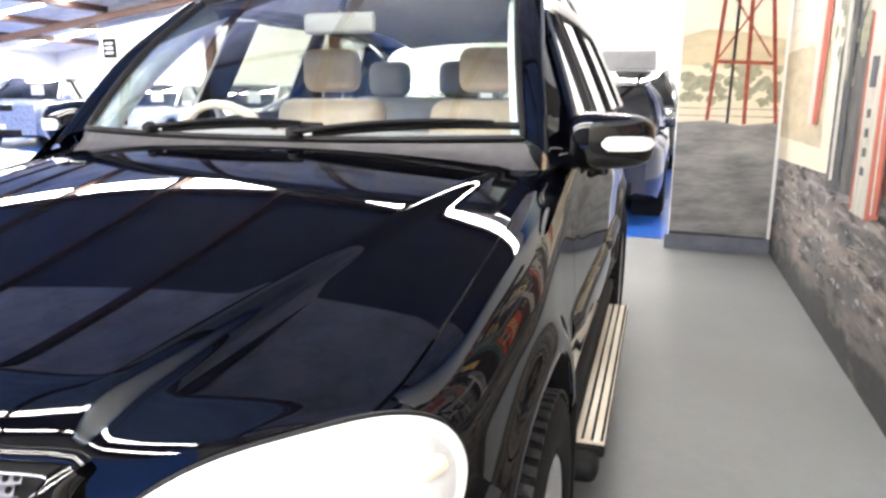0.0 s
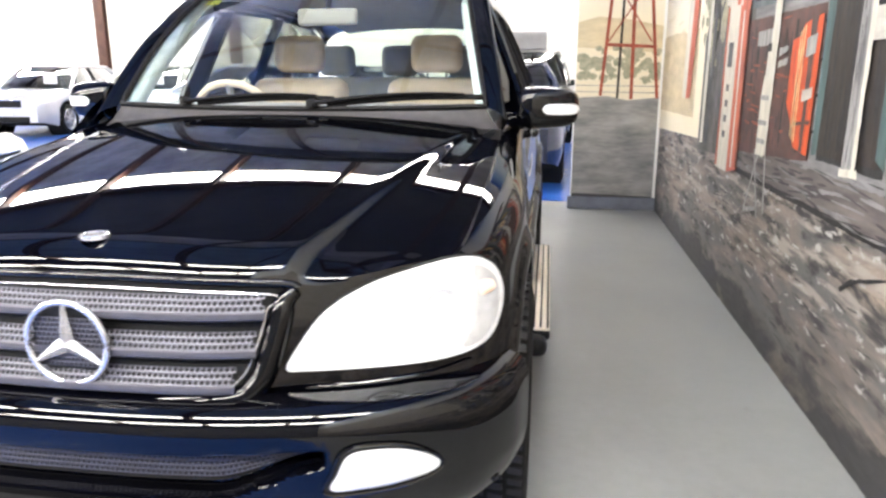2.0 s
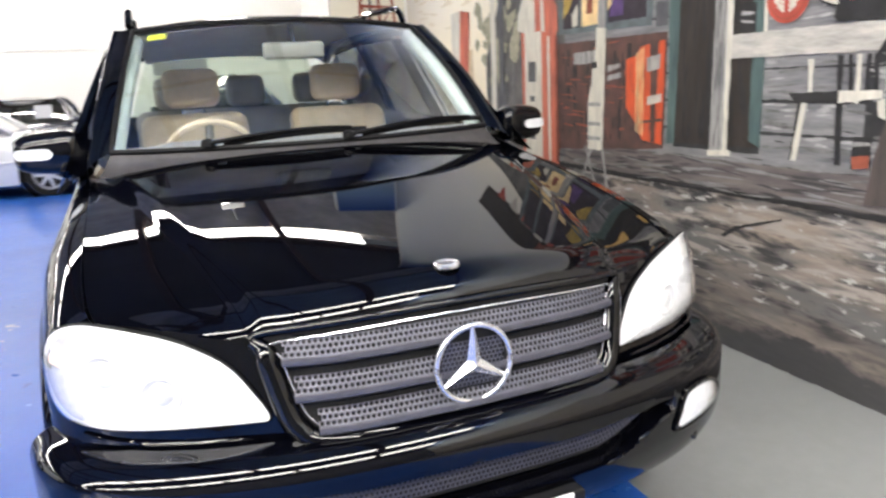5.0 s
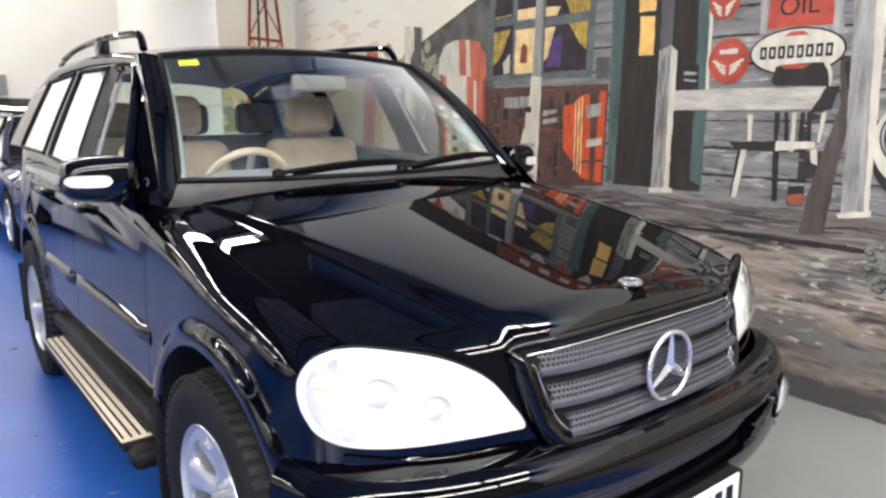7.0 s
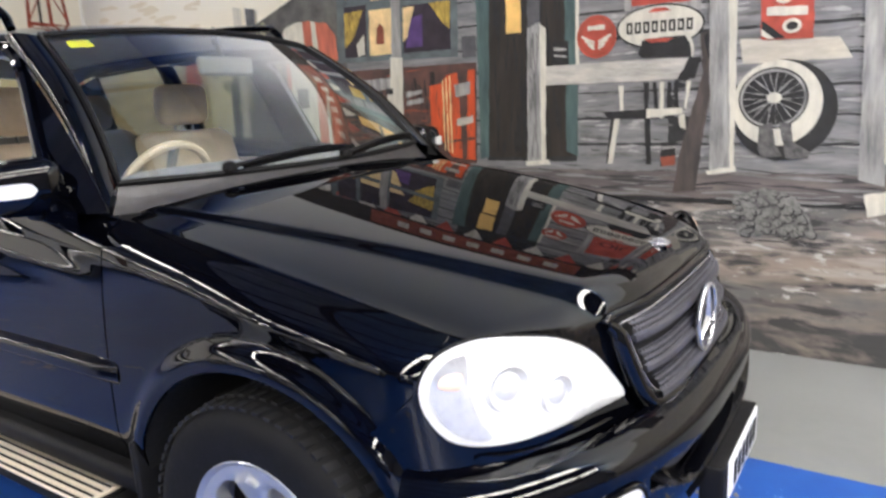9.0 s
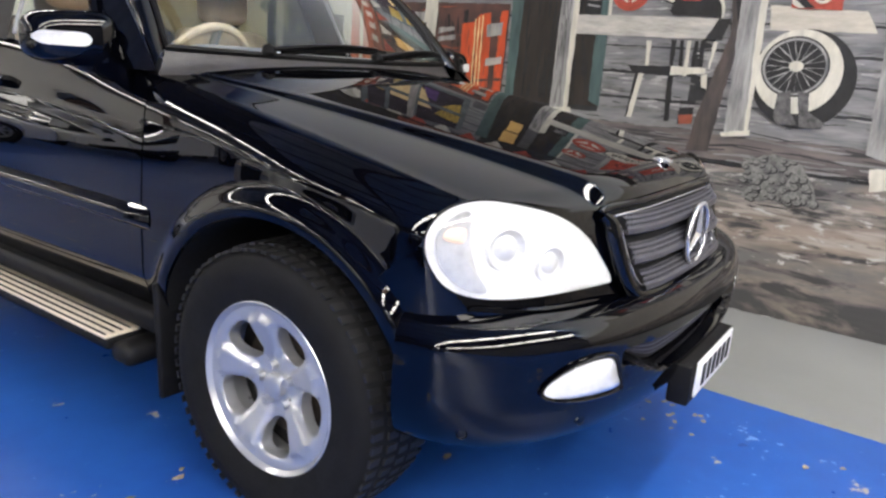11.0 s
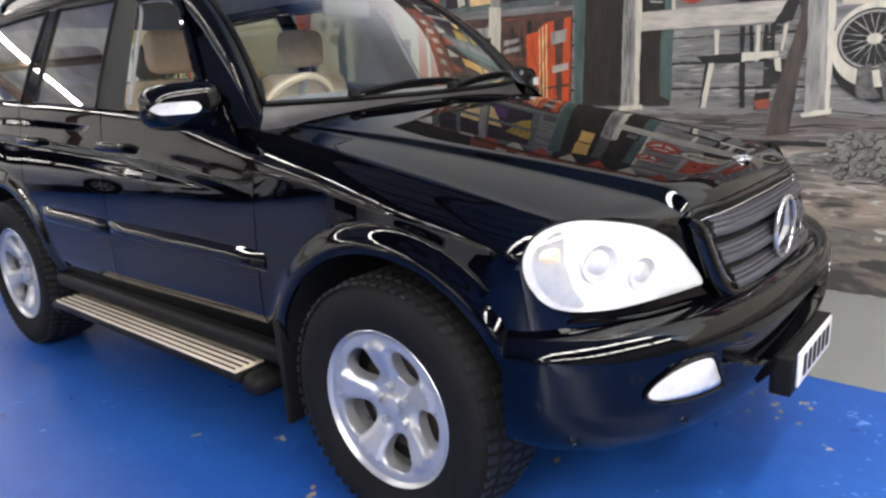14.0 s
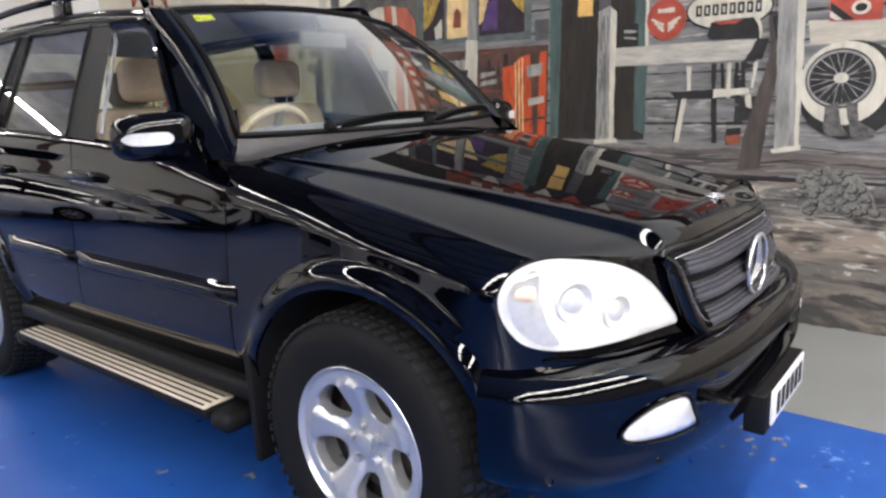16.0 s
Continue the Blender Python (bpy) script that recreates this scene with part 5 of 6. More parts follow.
paint("post_foot", CREAM, 6, (1.59, 1.00), (1.44, 1.01), (1.43, 0.98), (1.59, 0.97))
paint("oil_can", BLACK, 6, (1.41, 1.68), (1.31, 1.68), (1.31, 1.55), (1.41, 1.55))
paint("can_band", POST, 7, (1.40, 1.65), (1.32, 1.64), (1.32, 1.63), (1.40, 1.63))
paint("can_band", POST, 7, (1.40, 1.61), (1.32, 1.60), (1.32, 1.59), (1.40, 1.60))
paint("rail_board", RAIL, 5, (1.47, 1.55), (0.64, 1.55), (0.70, 1.44), (1.47, 1.44))
paint("rail_end", BLACK, 6, (0.64, 1.55), (0.58, 1.55), (0.61, 1.44), (0.70, 1.44))
paint("sign_frame", POST, 4, (1.00, 2.19), (0.60, 2.14), (0.59, 1.79), (0.99, 1.81))
paint("oil_sign", RED, 5, (0.95, 2.17), (0.65, 2.13), (0.64, 1.83), (0.95, 1.83))
paint("seat_cushion", BLACK, 6, (0.91, 1.58), (0.89, 1.65), (0.74, 1.66), (0.66, 1.66), (0.63, 1.62), (0.62, 1.55), (0.89, 1.56))
paint("cushion_edge", CREAM, 7, (0.67, 1.67), (0.64, 1.66), (0.62, 1.61), (0.62, 1.55), (0.63, 1.55), (0.64, 1.62))
paint("chair_slat", BLACK, 5, (0.88, 1.43), (0.85, 1.43), (0.85, 1.28), (0.87, 1.28))
paint("chair_slat", BLACK, 5, (0.83, 1.43), (0.81, 1.43), (0.80, 1.29), (0.82, 1.29))
paint("chair_slat", CREAM, 5, (0.79, 1.43), (0.77, 1.43), (0.77, 1.24), (0.79, 1.24))
paint("chair_slat", BLACK, 5, (0.75, 1.43), (0.73, 1.43), (0.73, 1.29), (0.75, 1.29))
paint("chair_slat", BLACK, 5, (0.72, 1.43), (0.70, 1.43), (0.69, 1.29), (0.71, 1.29))
paint("chair_slat", CREAM, 5, (0.65, 1.43), (0.63, 1.43), (0.65, 1.29), (0.66, 1.29))
paint("chair_seat", BLACK, 6, (1.11, 1.28), (0.85, 1.29), (0.85, 1.25), (1.07, 1.24))
paint("chair_seat", CREAM, 6, (0.86, 1.29), (0.67, 1.29), (0.67, 1.26), (0.86, 1.24))
paint("chair_leg", CREAM, 5, (1.04, 1.24), (1.01, 1.24), (1.05, 0.99), (1.08, 0.99))
paint("chair_leg", BLACK, 4, (1.06, 1.24), (1.03, 1.24), (1.08, 0.99), (1.09, 0.99))
paint("chair_leg", BLACK, 5, (0.87, 1.24), (0.84, 1.24), (0.83, 0.99), (0.86, 0.99))
paint("chair_leg", CREAM, 5, (0.69, 1.25), (0.66, 1.26), (0.65, 1.18), (0.68, 1.19))
paint("chair_arm", CREAM, 5, (1.02, 1.42), (0.99, 1.42), (0.99, 1.28), (1.01, 1.28))
paint("paint_tin", BLACK, 6, (0.78, 1.11), (0.70, 1.11), (0.70, 0.99), (0.78, 0.98))
paint("tin_band", RUST, 7, (0.78, 1.03), (0.70, 1.04), (0.70, 0.99), (0.77, 0.98))
paint("tin_band", POST, 7, (0.78, 1.09), (0.70, 1.09), (0.70, 1.08), (0.78, 1.07))
paint("leaning_beam", BEAMP, 6, (0.59, 1.66), (0.51, 1.69), (0.51, 1.49), (0.56, 1.14), (0.59, 0.85), (0.71, 0.84), (0.68, 1.05), (0.57, 1.47))
paint("beam_shade", BLACK, 7, (0.57, 1.65), (0.52, 1.68), (0.52, 1.50), (0.55, 1.55))
paint("porch_post", POST, 7, (0.56, 2.15), (0.47, 2.13), (0.42, 0.97), (0.52, 0.96))
paint("porch_post", CREAM, 8, (0.47, 2.13), (0.42, 2.12), (0.40, 0.99), (0.42, 0.97))
paint("post_foot", CREAM, 8, (0.54, 0.96), (0.39, 0.99), (0.39, 0.96), (0.53, 0.94))
paint("enamel_sign", RED, 4, (0.32, 2.11), (0.08, 2.08), (0.07, 1.60), (0.30, 1.61))
paint("sign_stripe", BLACK, 5, (0.30, 1.70), (0.19, 1.61), (0.24, 1.61), (0.30, 1.66))
paint("sign_stripe", CREAM, 5, (0.30, 1.66), (0.24, 1.61), (0.27, 1.61), (0.30, 1.63))
paint("sign_bar", CREAM, 5, (0.28, 1.76), (0.10, 1.75), (0.10, 1.71), (0.28, 1.72))
paint("board_end", DKGREY, 3, (2.02, 1.63), (1.92, 1.63), (1.92, 1.76), (2.02, 1.76))
paint("window_frame", WFRAME, 3, (2.98, 2.47), (2.03, 2.32), (2.05, 1.64), (3.03, 1.66))
paint("pane", NIGHT, 4, (2.94, 2.02), (2.75, 2.02), (2.77, 1.69), (2.96, 1.69))
paint("pane", LAMPY, 4, (2.73, 1.98), (2.54, 1.98), (2.55, 1.69), (2.74, 1.69))
paint("pane", NIGHT, 4, (2.45, 1.98), (2.09, 1.98), (2.10, 1.69), (2.46, 1.69))
paint("pane", NIGHT, 4, (2.91, 2.44), (2.74, 2.42), (2.76, 2.07), (2.94, 2.07))
paint("pane", NIGHT, 4, (2.70, 2.41), (2.52, 2.38), (2.54, 2.04), (2.72, 2.04))
paint("pane", NIGHT, 4, (2.44, 2.37), (2.08, 2.31), (2.08, 2.04), (2.45, 2.04))
paint("lamp_glow", LAMPY, 5, (2.71, 2.11), (2.54, 2.11), (2.54, 2.04), (2.71, 2.04))
paint("lamp_glow", LAMPY, 5, (2.45, 1.97), (2.36, 1.97), (2.42, 1.79), (2.46, 1.76))
paint("lamp_glow", LAMPY, 5, (2.45, 2.10), (2.32, 2.09), (2.35, 2.04), (2.45, 2.04))
paint("purple_cloth", PURPLE, 5, (2.39, 1.90), (2.30, 1.92), (2.31, 1.72), (2.44, 1.72))
paint("curtain", CURT, 5, (2.94, 1.98), (2.78, 1.99), (2.86, 1.83), (2.95, 1.75))
paint("curtain", CURT, 5, (2.93, 2.08), (2.77, 2.09), (2.77, 2.08), (2.93, 2.07))
paint("curtain", CURT, 5, (2.25, 1.98), (2.09, 1.98), (2.10, 1.81), (2.15, 1.85))
paint("curtain", CURT, 5, (2.29, 2.16), (2.08, 2.20), (2.08, 2.04), (2.24, 2.04))
paint("curtain", CREAM, 5, (2.85, 1.77), (2.78, 1.83), (2.78, 1.70), (2.84, 1.69))
paint("lamp_shade", RUST, 6, (2.67, 1.86), (2.64, 1.89), (2.61, 1.86), (2.61, 1.76), (2.68, 1.76))
paint("thin_post", POST, 6, (2.52, 2.40), (2.46, 2.39), (2.48, 1.66), (2.56, 1.67))
paint("thin_post", CREAM, 6, (2.57, 1.67), (2.47, 1.66), (2.50, 0.94), (2.62, 0.94))
paint("cabinet", CABINET, 3, (3.03, 1.60), (1.92, 1.60), (1.94, 0.98), (3.08, 0.90))
paint("cooler", ORANGE, 5, (2.27, 1.47), (2.165, 1.49), (2.165, 1.10), (2.20, 1.13), (2.27, 1.20))
front_panel = paint("cooler", ORANGE, 5.3, (2.165, 1.50), (2.14, 1.53), (2.06, 1.545), (1.93, 1.56), (1.945, 1.00), (2.12, 1.02), (2.15, 1.06))
paint("cooler_gap", CABINET, 6, (2.06, 1.575), (1.975, 1.58), (1.99, 1.42), (2.005, 1.01), (2.04, 1.01), (2.05, 1.42), under=front_panel)
paint("cooler_gap", CABINET, 6.2, (2.15, 1.125), (1.945, 1.145), (1.945, 1.13), (2.15, 1.11), under=front_panel)
paint("cooler_mark", POST, 7, (2.08, 1.47), (1.96, 1.49), (1.965, 1.41), (2.075, 1.395), under=front_panel)
paint("cooler_mark", RAIL, 7, (2.07, 1.26), (1.95, 1.28), (1.95, 1.235), (2.07, 1.215), under=front_panel)
for k in range(3):
    y = 2.165 - 0.026 * k
    paint("cooler_line", LAMPY, 6.4, (y + 0.006, 1.50 + 0.012 * k), (y - 0.004, 1.505 + 0.012 * k), (y - 0.002, 1.06 - 0.01 * k), (y + 0.007, 1.065 - 0.01 * k), under=front_panel)
paint("script_bar", POST, 5, (2.46, 1.44), (2.33, 1.45), (2.33, 1.43), (2.46, 1.40))
paint("script_bar", POST, 5, (2.46, 1.38), (2.32, 1.40), (2.32, 1.37), (2.46, 1.35))
paint("shelf", POST, 5, (2.83, 1.53), (2.58, 1.54), (2.58, 1.46), (2.83, 1.46))
paint("red_post", PUMPR, 5, (4.62, 1.97), (4.43, 1.94), (4.53, 1.14), (4.71, 1.13))
paint("white_post", CREAM, 5, (4.82, 1.96), (4.62, 1.97), (4.71, 1.13), (4.86, 1.13))
paint("thin_post", CREAM, 5, (4.03, 2.13), (3.94, 2.11), (3.97, 0.86), (4.05, 0.85))
paint("thin_post", DKGREY, 5, (3.90, 2.11), (3.80, 2.09), (3.82, 0.87), (3.90, 0.86))
paint("boot", BOOT, 7, (0.29, 1.19), (0.23, 1.21), (0.21, 1.10), (0.17, 1.04), (0.27, 1.03), (0.29, 1.07))
paint("boot", BOOT, 7, (0.20, 1.21), (0.14, 1.20), (0.13, 1.11), (0.05, 1.06), (0.06, 1.03), (0.16, 1.03))
paint("rock", STONES, 3, (0.40, 0.82), (0.25, 0.88), (0.11, 0.84), (0.04, 0.74), (0.01, 0.66), (0.14, 0.66), (0.28, 0.62), (0.38, 0.63), (0.34, 0.72))
paint("corner_post", POST, 6, (-0.13, 1.90), (-0.22, 1.89), (-0.27, 0.90), (-0.16, 0.93))
paint("step_end", CREAM, 5, (-0.19, 0.86), (-0.35, 0.89), (-0.36, 0.79), (-0.21, 0.75))
paint("stick", BLACK, 2, (1.48, 0.58), (1.39, 0.64), (1.11, 0.72), (1.11, 0.71), (1.36, 0.63), (1.46, 0.57))
rnd = random.Random(77)
for k in range(90):
    y, z, r = rnd.uniform(0.02, 0.40), rnd.uniform(0.63, 0.87), rnd.uniform(0.007, 0.026)
    if z > 0.88 - 1.9 * (y - 0.22) ** 2 - 0.9 * max(0.0, 0.16 - y) or z < 0.62 + 0.1 * max(0.0, 0.2 - y):
        continue
    ring = [(y + 1.25 * r * math.cos(q) * rnd.uniform(0.75, 1.15), z + r * math.sin(q) * rnd.uniform(0.75, 1.15)) for q in (2 * math.pi * m / 7 for m in range(7))]
    paint("stone_shade", BLACK, 3.2 + 0.02 * k, *[(a - 0.004, b - 0.004) for a, b in ring])
    paint("stone", STONE_TOP, 3.21 + 0.02 * k, *[(y + (a - y) * 0.86, z + (b - z) * 0.86) for a, b in ring])
# round and oval enamel signs
for y, z, r in ((1.146, 1.69, 0.115), (1.19, 1.985, 0.085)):
    rs = oval("round_sign", RED, 5, y, z, r, r)
    oval("sign_field", RUST, 5.5, y, z, r * 0.86, r * 0.86, rs)
    oval("sign_field", RED, 6, y, z, r * 0.82, r * 0.82, rs)
    for sgn in (-1, 1):
        for k in range(3):
            band("wing_bar", CREAM, 6.5, y + sgn * 0.012, z - 0.03 - 0.018 * k, y + sgn * (0.085 - 0.018 * k) * r / 0.115, z + 0.005 - 0.022 * k, 0.013, rs)
    paint("sign_bar", CREAM, 6.5, (y - 0.05, z + 0.035), (y + 0.05, z + 0.035), (y + 0.05, z + 0.06), (y - 0.05, z + 0.06), under=rs)
ov = oval("oval_sign", BLACK, 5, 0.80, 1.717, 0.232, 0.112)
oval("oval_field", CREAM, 5.6, 0.80, 1.717, 0.222, 0.103, ov)
paint("oval_emblem", RED, 6.1, (0.86, 1.79), (0.83, 1.81), (0.77, 1.81), (0.74, 1.79), under=ov)
paint("oval_emblem", RED, 6.1, (0.88, 1.655), (0.84, 1.635), (0.76, 1.635), (0.72, 1.655), under=ov)
for k in range(8):
    y = 0.975 - 0.045 * k
    paint("letter_bar", BLACK, 6.4, (y, 1.686), (y - 0.033, 1.686), (y - 0.033, 1.746), (y, 1.746), under=ov)
    paint("letter_gap", CREAM, 6.5, (y - 0.011, 1.700), (y - 0.022, 1.700), (y - 0.022, 1.732), (y - 0.011, 1.732), under=ov)
oval("emblem", CREAM, 5.5, 0.164, 1.665, 0.042, 0.034)
oval("emblem", BLACK, 6, 0.164, 1.665, 0.026, 0.020)


def letters(text, y, z, size, mat, layer):
    """Painted letters that read from the showroom side."""
    cu = bpy.data.curves.new("letters", "FONT")
    cu.body, cu.size, cu.align_x, cu.align_y = text, size, "CENTER", "CENTER"
    tmp = new("letters_form", cu)
    bpy.context.view_layer.update()
    me = bpy.data.meshes.new_from_object(tmp.evaluated_get(bpy.context.evaluated_depsgraph_get()))
    bpy.data.objects.remove(tmp)
    bm = bmesh.new()
    bm.from_mesh(me)
    bm.transform(pose(WX - 0.0025 * layer - 0.002, y, z, 90, 0, -90))
    part("letters", bm, mat, mural, smooth=False)


letters("OIL", 0.80, 1.925, 0.125, BLACK, 6)
letters("S", 0.205, 1.83, 0.19, CREAM, 5.5)
# white-walled tyre with a wire wheel
ty = oval("old_tyre", BLACK, 5, 0.185, 1.265, 0.240, 0.245)
oval("white_wall", CREAM, 5.5, 0.215, 1.300, 0.205, 0.208, ty)
oval("rim_line", BLACK, 6, 0.232, 1.325, 0.160, 0.150, ty)
oval("rim", POST, 6.4, 0.232, 1.325, 0.152, 0.141, ty)
oval("rim_dark", BLACK, 6.8, 0.232, 1.325, 0.140, 0.129, ty)
for k in range(22):
    q = 2 * math.pi * k / 22
    q2 = q + (0.35 if k % 2 else -0.35)
    band("wire_spoke", POST, 7.2, 0.225 + 0.02 * math.cos(q2), 1.325 + 0.02 * math.sin(q2), 0.232 + 0.137 * math.cos(q), 1.325 + 0.126 * math.sin(q), 0.0035, ty)
oval("wheel_hub", CREAM, 7.6, 0.225, 1.328, 0.034, 0.026, ty)
# tall fuel pump with a rounded head
pump = paint("fuel_pump", CREAM, 5, (3.52, 0.76), (3.24, 0.76), (3.24, 1.72), (3.52, 1.74))
paint("pump_side", PUMPR, 5, (3.24, 0.76), (3.02, 0.80), (3.04, 1.70), (3.24, 1.72), under=pump)
paint("pump_head", CREAM, 6, (3.58, 1.72), (3.57, 1.84), (3.50, 1.93), (3.40, 1.96), (3.33, 1.96), (3.32, 1.70), under=pump)
paint("pump_head", PUMPR, 6, (3.33, 1.96), (3.25, 1.96), (3.24, 1.70), (3.32, 1.70), under=pump)
paint("pump_head", CREAM, 6, (3.25, 1.96), (3.21, 1.95), (3.19, 1.69), (3.24, 1.70), under=pump)
paint("pump_head", PUMPR, 6, (3.21, 1.95), (3.10, 1.93), (3.03, 1.84), (3.02, 1.68), (3.19, 1.69), under=pump)
paint("pump_stripe", PUMPR, 6, (3.52, 0.77), (3.48, 0.77), (3.48, 1.70), (3.52, 1.71), under=pump)
paint("pump_stripe", CREAM, 6, (3.15, 0.80), (3.12, 0.80), (3.13, 1.66), (3.16, 1.66), under=pump)
paint("pump_stripe", RUST, 6, (3.05, 0.81), (3.02, 0.81), (3.03, 1.66), (3.06, 1.66), under=pump)
paint("pump_dial", DKGREY, 6, (3.43, 1.36), (3.32, 1.36), (3.32, 1.50), (3.43, 1.50), under=pump)
for k in range(4):
    paint("pump_mark", DKGREY, 6, (3.41, 0.95 + 0.09 * k), (3.34, 0.95 + 0.09 * k), (3.34, 0.99 + 0.09 * k), (3.41, 0.99 + 0.09 * k), under=pump)
rnd = random.Random(21)
for k in range(30):
    y, z, r = rnd.uniform(3.6, 4.3), rnd.uniform(1.35, 2.0), rnd.uniform(0.03, 0.08)
    paint("leaf_clump", BUSH, 3 + 0.02 * k, *[(y + r * math.cos(q) * rnd.uniform(0.5, 1.3), z + r * math.sin(q) * rnd.uniform(0.5, 1.3)) for q in (2 * math.pi * e / 9 for e in range(9))])
# tall cream oil bottle
bot = paint("bottle", CREAM, 6.6, (2.66, 0.93), (2.52, 0.93), (2.52, 1.22), (2.55, 1.32), (2.63, 1.32), (2.66, 1.22))
paint("bottle_neck", CREAM, 6.8, (2.62, 1.32), (2.56, 1.32), (2.57, 1.43), (2.61, 1.43), under=bot)
paint("bottle_cap", BLACK, 6.8, (2.62, 1.43), (2.56, 1.43), (2.56, 1.47), (2.62, 1.47), under=bot)
for z in (0.99, 1.08, 1.20):
    paint("bottle_band", POST, 7.2, (2.66, z), (2.52, z), (2.52, z + 0.022), (2.66, z + 0.022), under=bot)
# hose and stand lines beside the pump
for y0, z0, y1, z1 in ((2.62, 0.95, 2.80, 0.62), (2.70, 0.95, 2.55, 0.62), (2.80, 0.62, 2.60, 0.66), (2.52, 0.98, 2.45, 0.66)):
    band("iron_stand", POST, 4, y0, z0, y1, z1, 0.022)

# end wall landscape
scenery = thing("landscape_mural", (1.6, EY, 0.0), "painted dry landscape with a red iron wind tower", "mural")


def paint_end(name, mat, layer, *pts, under=None):
    bm = bmesh.new()
    y = EY - 0.0025 * layer - 0.002
    f = bm.faces.new([bm.verts.new((x, y, z)) for x, z in pts])
    bm.normal_update()
    if f.normal.y > 0:
        f.normal_flip()
    return part(name, bm, mat, under or scenery, smooth=False)


def band_end(name, mat, layer, x0, z0, x1, z1, w, under=None):
    d = Vector((x1 - x0, z1 - z0)).normalized() * w / 2
    return paint_end(name, mat, layer, (x0 - d.y, z0 + d.x), (x1 - d.y, z1 + d.x), (x1 + d.y, z1 - d.x), (x0 + d.y, z0 - d.x), under=under)


x0, x1 = 1.205, WX - 0.03
GRAVEL = artist("gravel road", (0.27, 0.26, 0.24), scale=4, stretch=(0.6, 1, 2.5), color2=(0.11, 0.11, 0.11))
paint_end("sky", SKY_END, 0, (x0, 1.0), (x1, 1.0), (x1, 4.14), (x0, 4.14))
paint_end("hill_ridge", HILL, 1, (x0, 1.0), (x1, 1.0), (x1, 1.74), (1.7, 1.80), (1.4, 1.83), (x0, 1.78))
paint_end("pale_field", SKY, 1.5, (x0, 1.0), (x1, 1.0), (x1, 1.5), (x0, 1.55))
paint_end("road", GRAVEL, 2, (x0, 0.0), (x1, 0.0), (x1, 1.09), (1.7, 1.06), (1.5, 1.10), (x0, 1.08))
paint_end("dark_foot", MUD, 2.5, (x0, 0.0), (x1, 0.0), (x1, 0.13), (x0, 0.15))
rnd = random.Random(8)
for k in range(46):
    x, z, r = rnd.uniform(1.24, 1.98), rnd.uniform(1.24, 1.55), rnd.uniform(0.03, 0.075)
    if abs(x - 1.62) > 0.36 and z > 1.5:
        z -= 0.12
    paint_end("bush_clump", BUSH, 2 + 0.03 * k, *[(min(x1, max(x0, x + r * math.cos(q) * rnd.uniform(0.6, 1.3))), z + 0.8 * r * math.sin(q) * rnd.uniform(0.6, 1.3)) for q in (2 * math.pi * m / 11 for m in range(11))])
for z in (1.14, 1.20):
    band_end("fence_rail", POST, 3.6, x0, z, x1, z - 0.01, 0.008)
tower = band_end("tower_leg", MILL, 4, 1.44, 1.10, 1.60, 3.3, 0.030)
band_end("tower_leg", MILL, 4.2, 1.97, 1.08, 1.74, 3.3, 0.030, tower)
band_end("tower_leg", DOOR, 4.2, 1.60, 1.08, 1.64, 3.3, 0.024, tower)
band_end("tower_leg", MILL, 4.4, 1.73, 1.07, 1.69, 3.3, 0.032, tower)
for z, a, b in ((1.565, 1.475, 1.925), (2.15, 1.51, 1.87), (2.75, 1.55, 1.82)):
    band_end("tower_girt", MILL, 4.6, a, z + 0.01, b, z - 0.01, 0.030, tower)
for z, w in ((1.60, 0.20), (2.18, 0.17), (2.78, 0.14)):
    band_end("tower_brace", MILL, 4.8, 1.69 - w, z, 1.69 + w * 0.8, z + 0.55, 0.014, tower)
    band_end("tower_brace", MILL, 5.0, 1.69 + w, z, 1.69 - w * 0.8, z + 0.55, 0.014, tower)


# loose brushwork over the larger fields
def brushwork(name, mat, layer, y0, y1, z0, z1, n, length, width, seed, upright=False):
    rnd = random.Random(seed)
    bm = bmesh.new()
    for k in range(n):
        y, z = rnd.uniform(y0, y1), rnd.uniform(z0, z1)
        a, w, t = length * rnd.uniform(0.4, 1.4), width * rnd.uniform(0.4, 1.3), rnd.uniform(-0.12, 0.12)
        x = WX - 0.0025 * layer - 0.002 - 0.0000015 * k
        pts = []
        for q in range(10):
            g = 2 * math.pi * q / 10
            u, v = a * math.cos(g) * rnd.uniform(0.75, 1.1), w * math.sin(g) * rnd.uniform(0.5, 1.3)
            u, v = u - t * v, v + t * u
            if upright:
                u, v = v, u
            pts.append(bm.verts.new((x, min(max(y + u, y0), y1), min(max(z + v, z0), z1))))
        f = bm.faces.new(pts)
        f.normal_update()
        if f.normal.x > 0:
            f.normal_flip()
    return tagged(part(name, bm, mat, mural, smooth=False), kind="stuff")


SMOKE = artist("smoky grey", (0.16, 0.155, 0.15), 0.5, 14)
CHALK = artist("chalky grey", (0.36, 0.35, 0.335), 0.4, 14)
GREYDUST = artist("grey dust", (0.22, 0.215, 0.21), 0.5, 10, (1, 0.5, 2))
brushwork("board_stroke", CHALK, 1.62, -0.22, 1.25, 0.98, 2.4, 130, 0.075, 0.009, 1)
brushwork("board_stroke", SMOKE, 1.70, -0.22, 1.25, 0.98, 2.4, 150, 0.09, 0.008, 2)
brushwork("board_stroke", SEAM, 1.76, -0.22, 1.25, 0.98, 2.4, 60, 0.045, 0.004, 3)
brushwork("ground_stroke", MUD, 2.05, -1.5, 5.9, 0.30, 0.74, 60, 0.07, 0.004, 6)
brushwork("boardwalk_stroke", GREYDUST, 2.12, -0.26, 3.25, 0.80, 0.99, 90, 0.14, 0.007, 7)
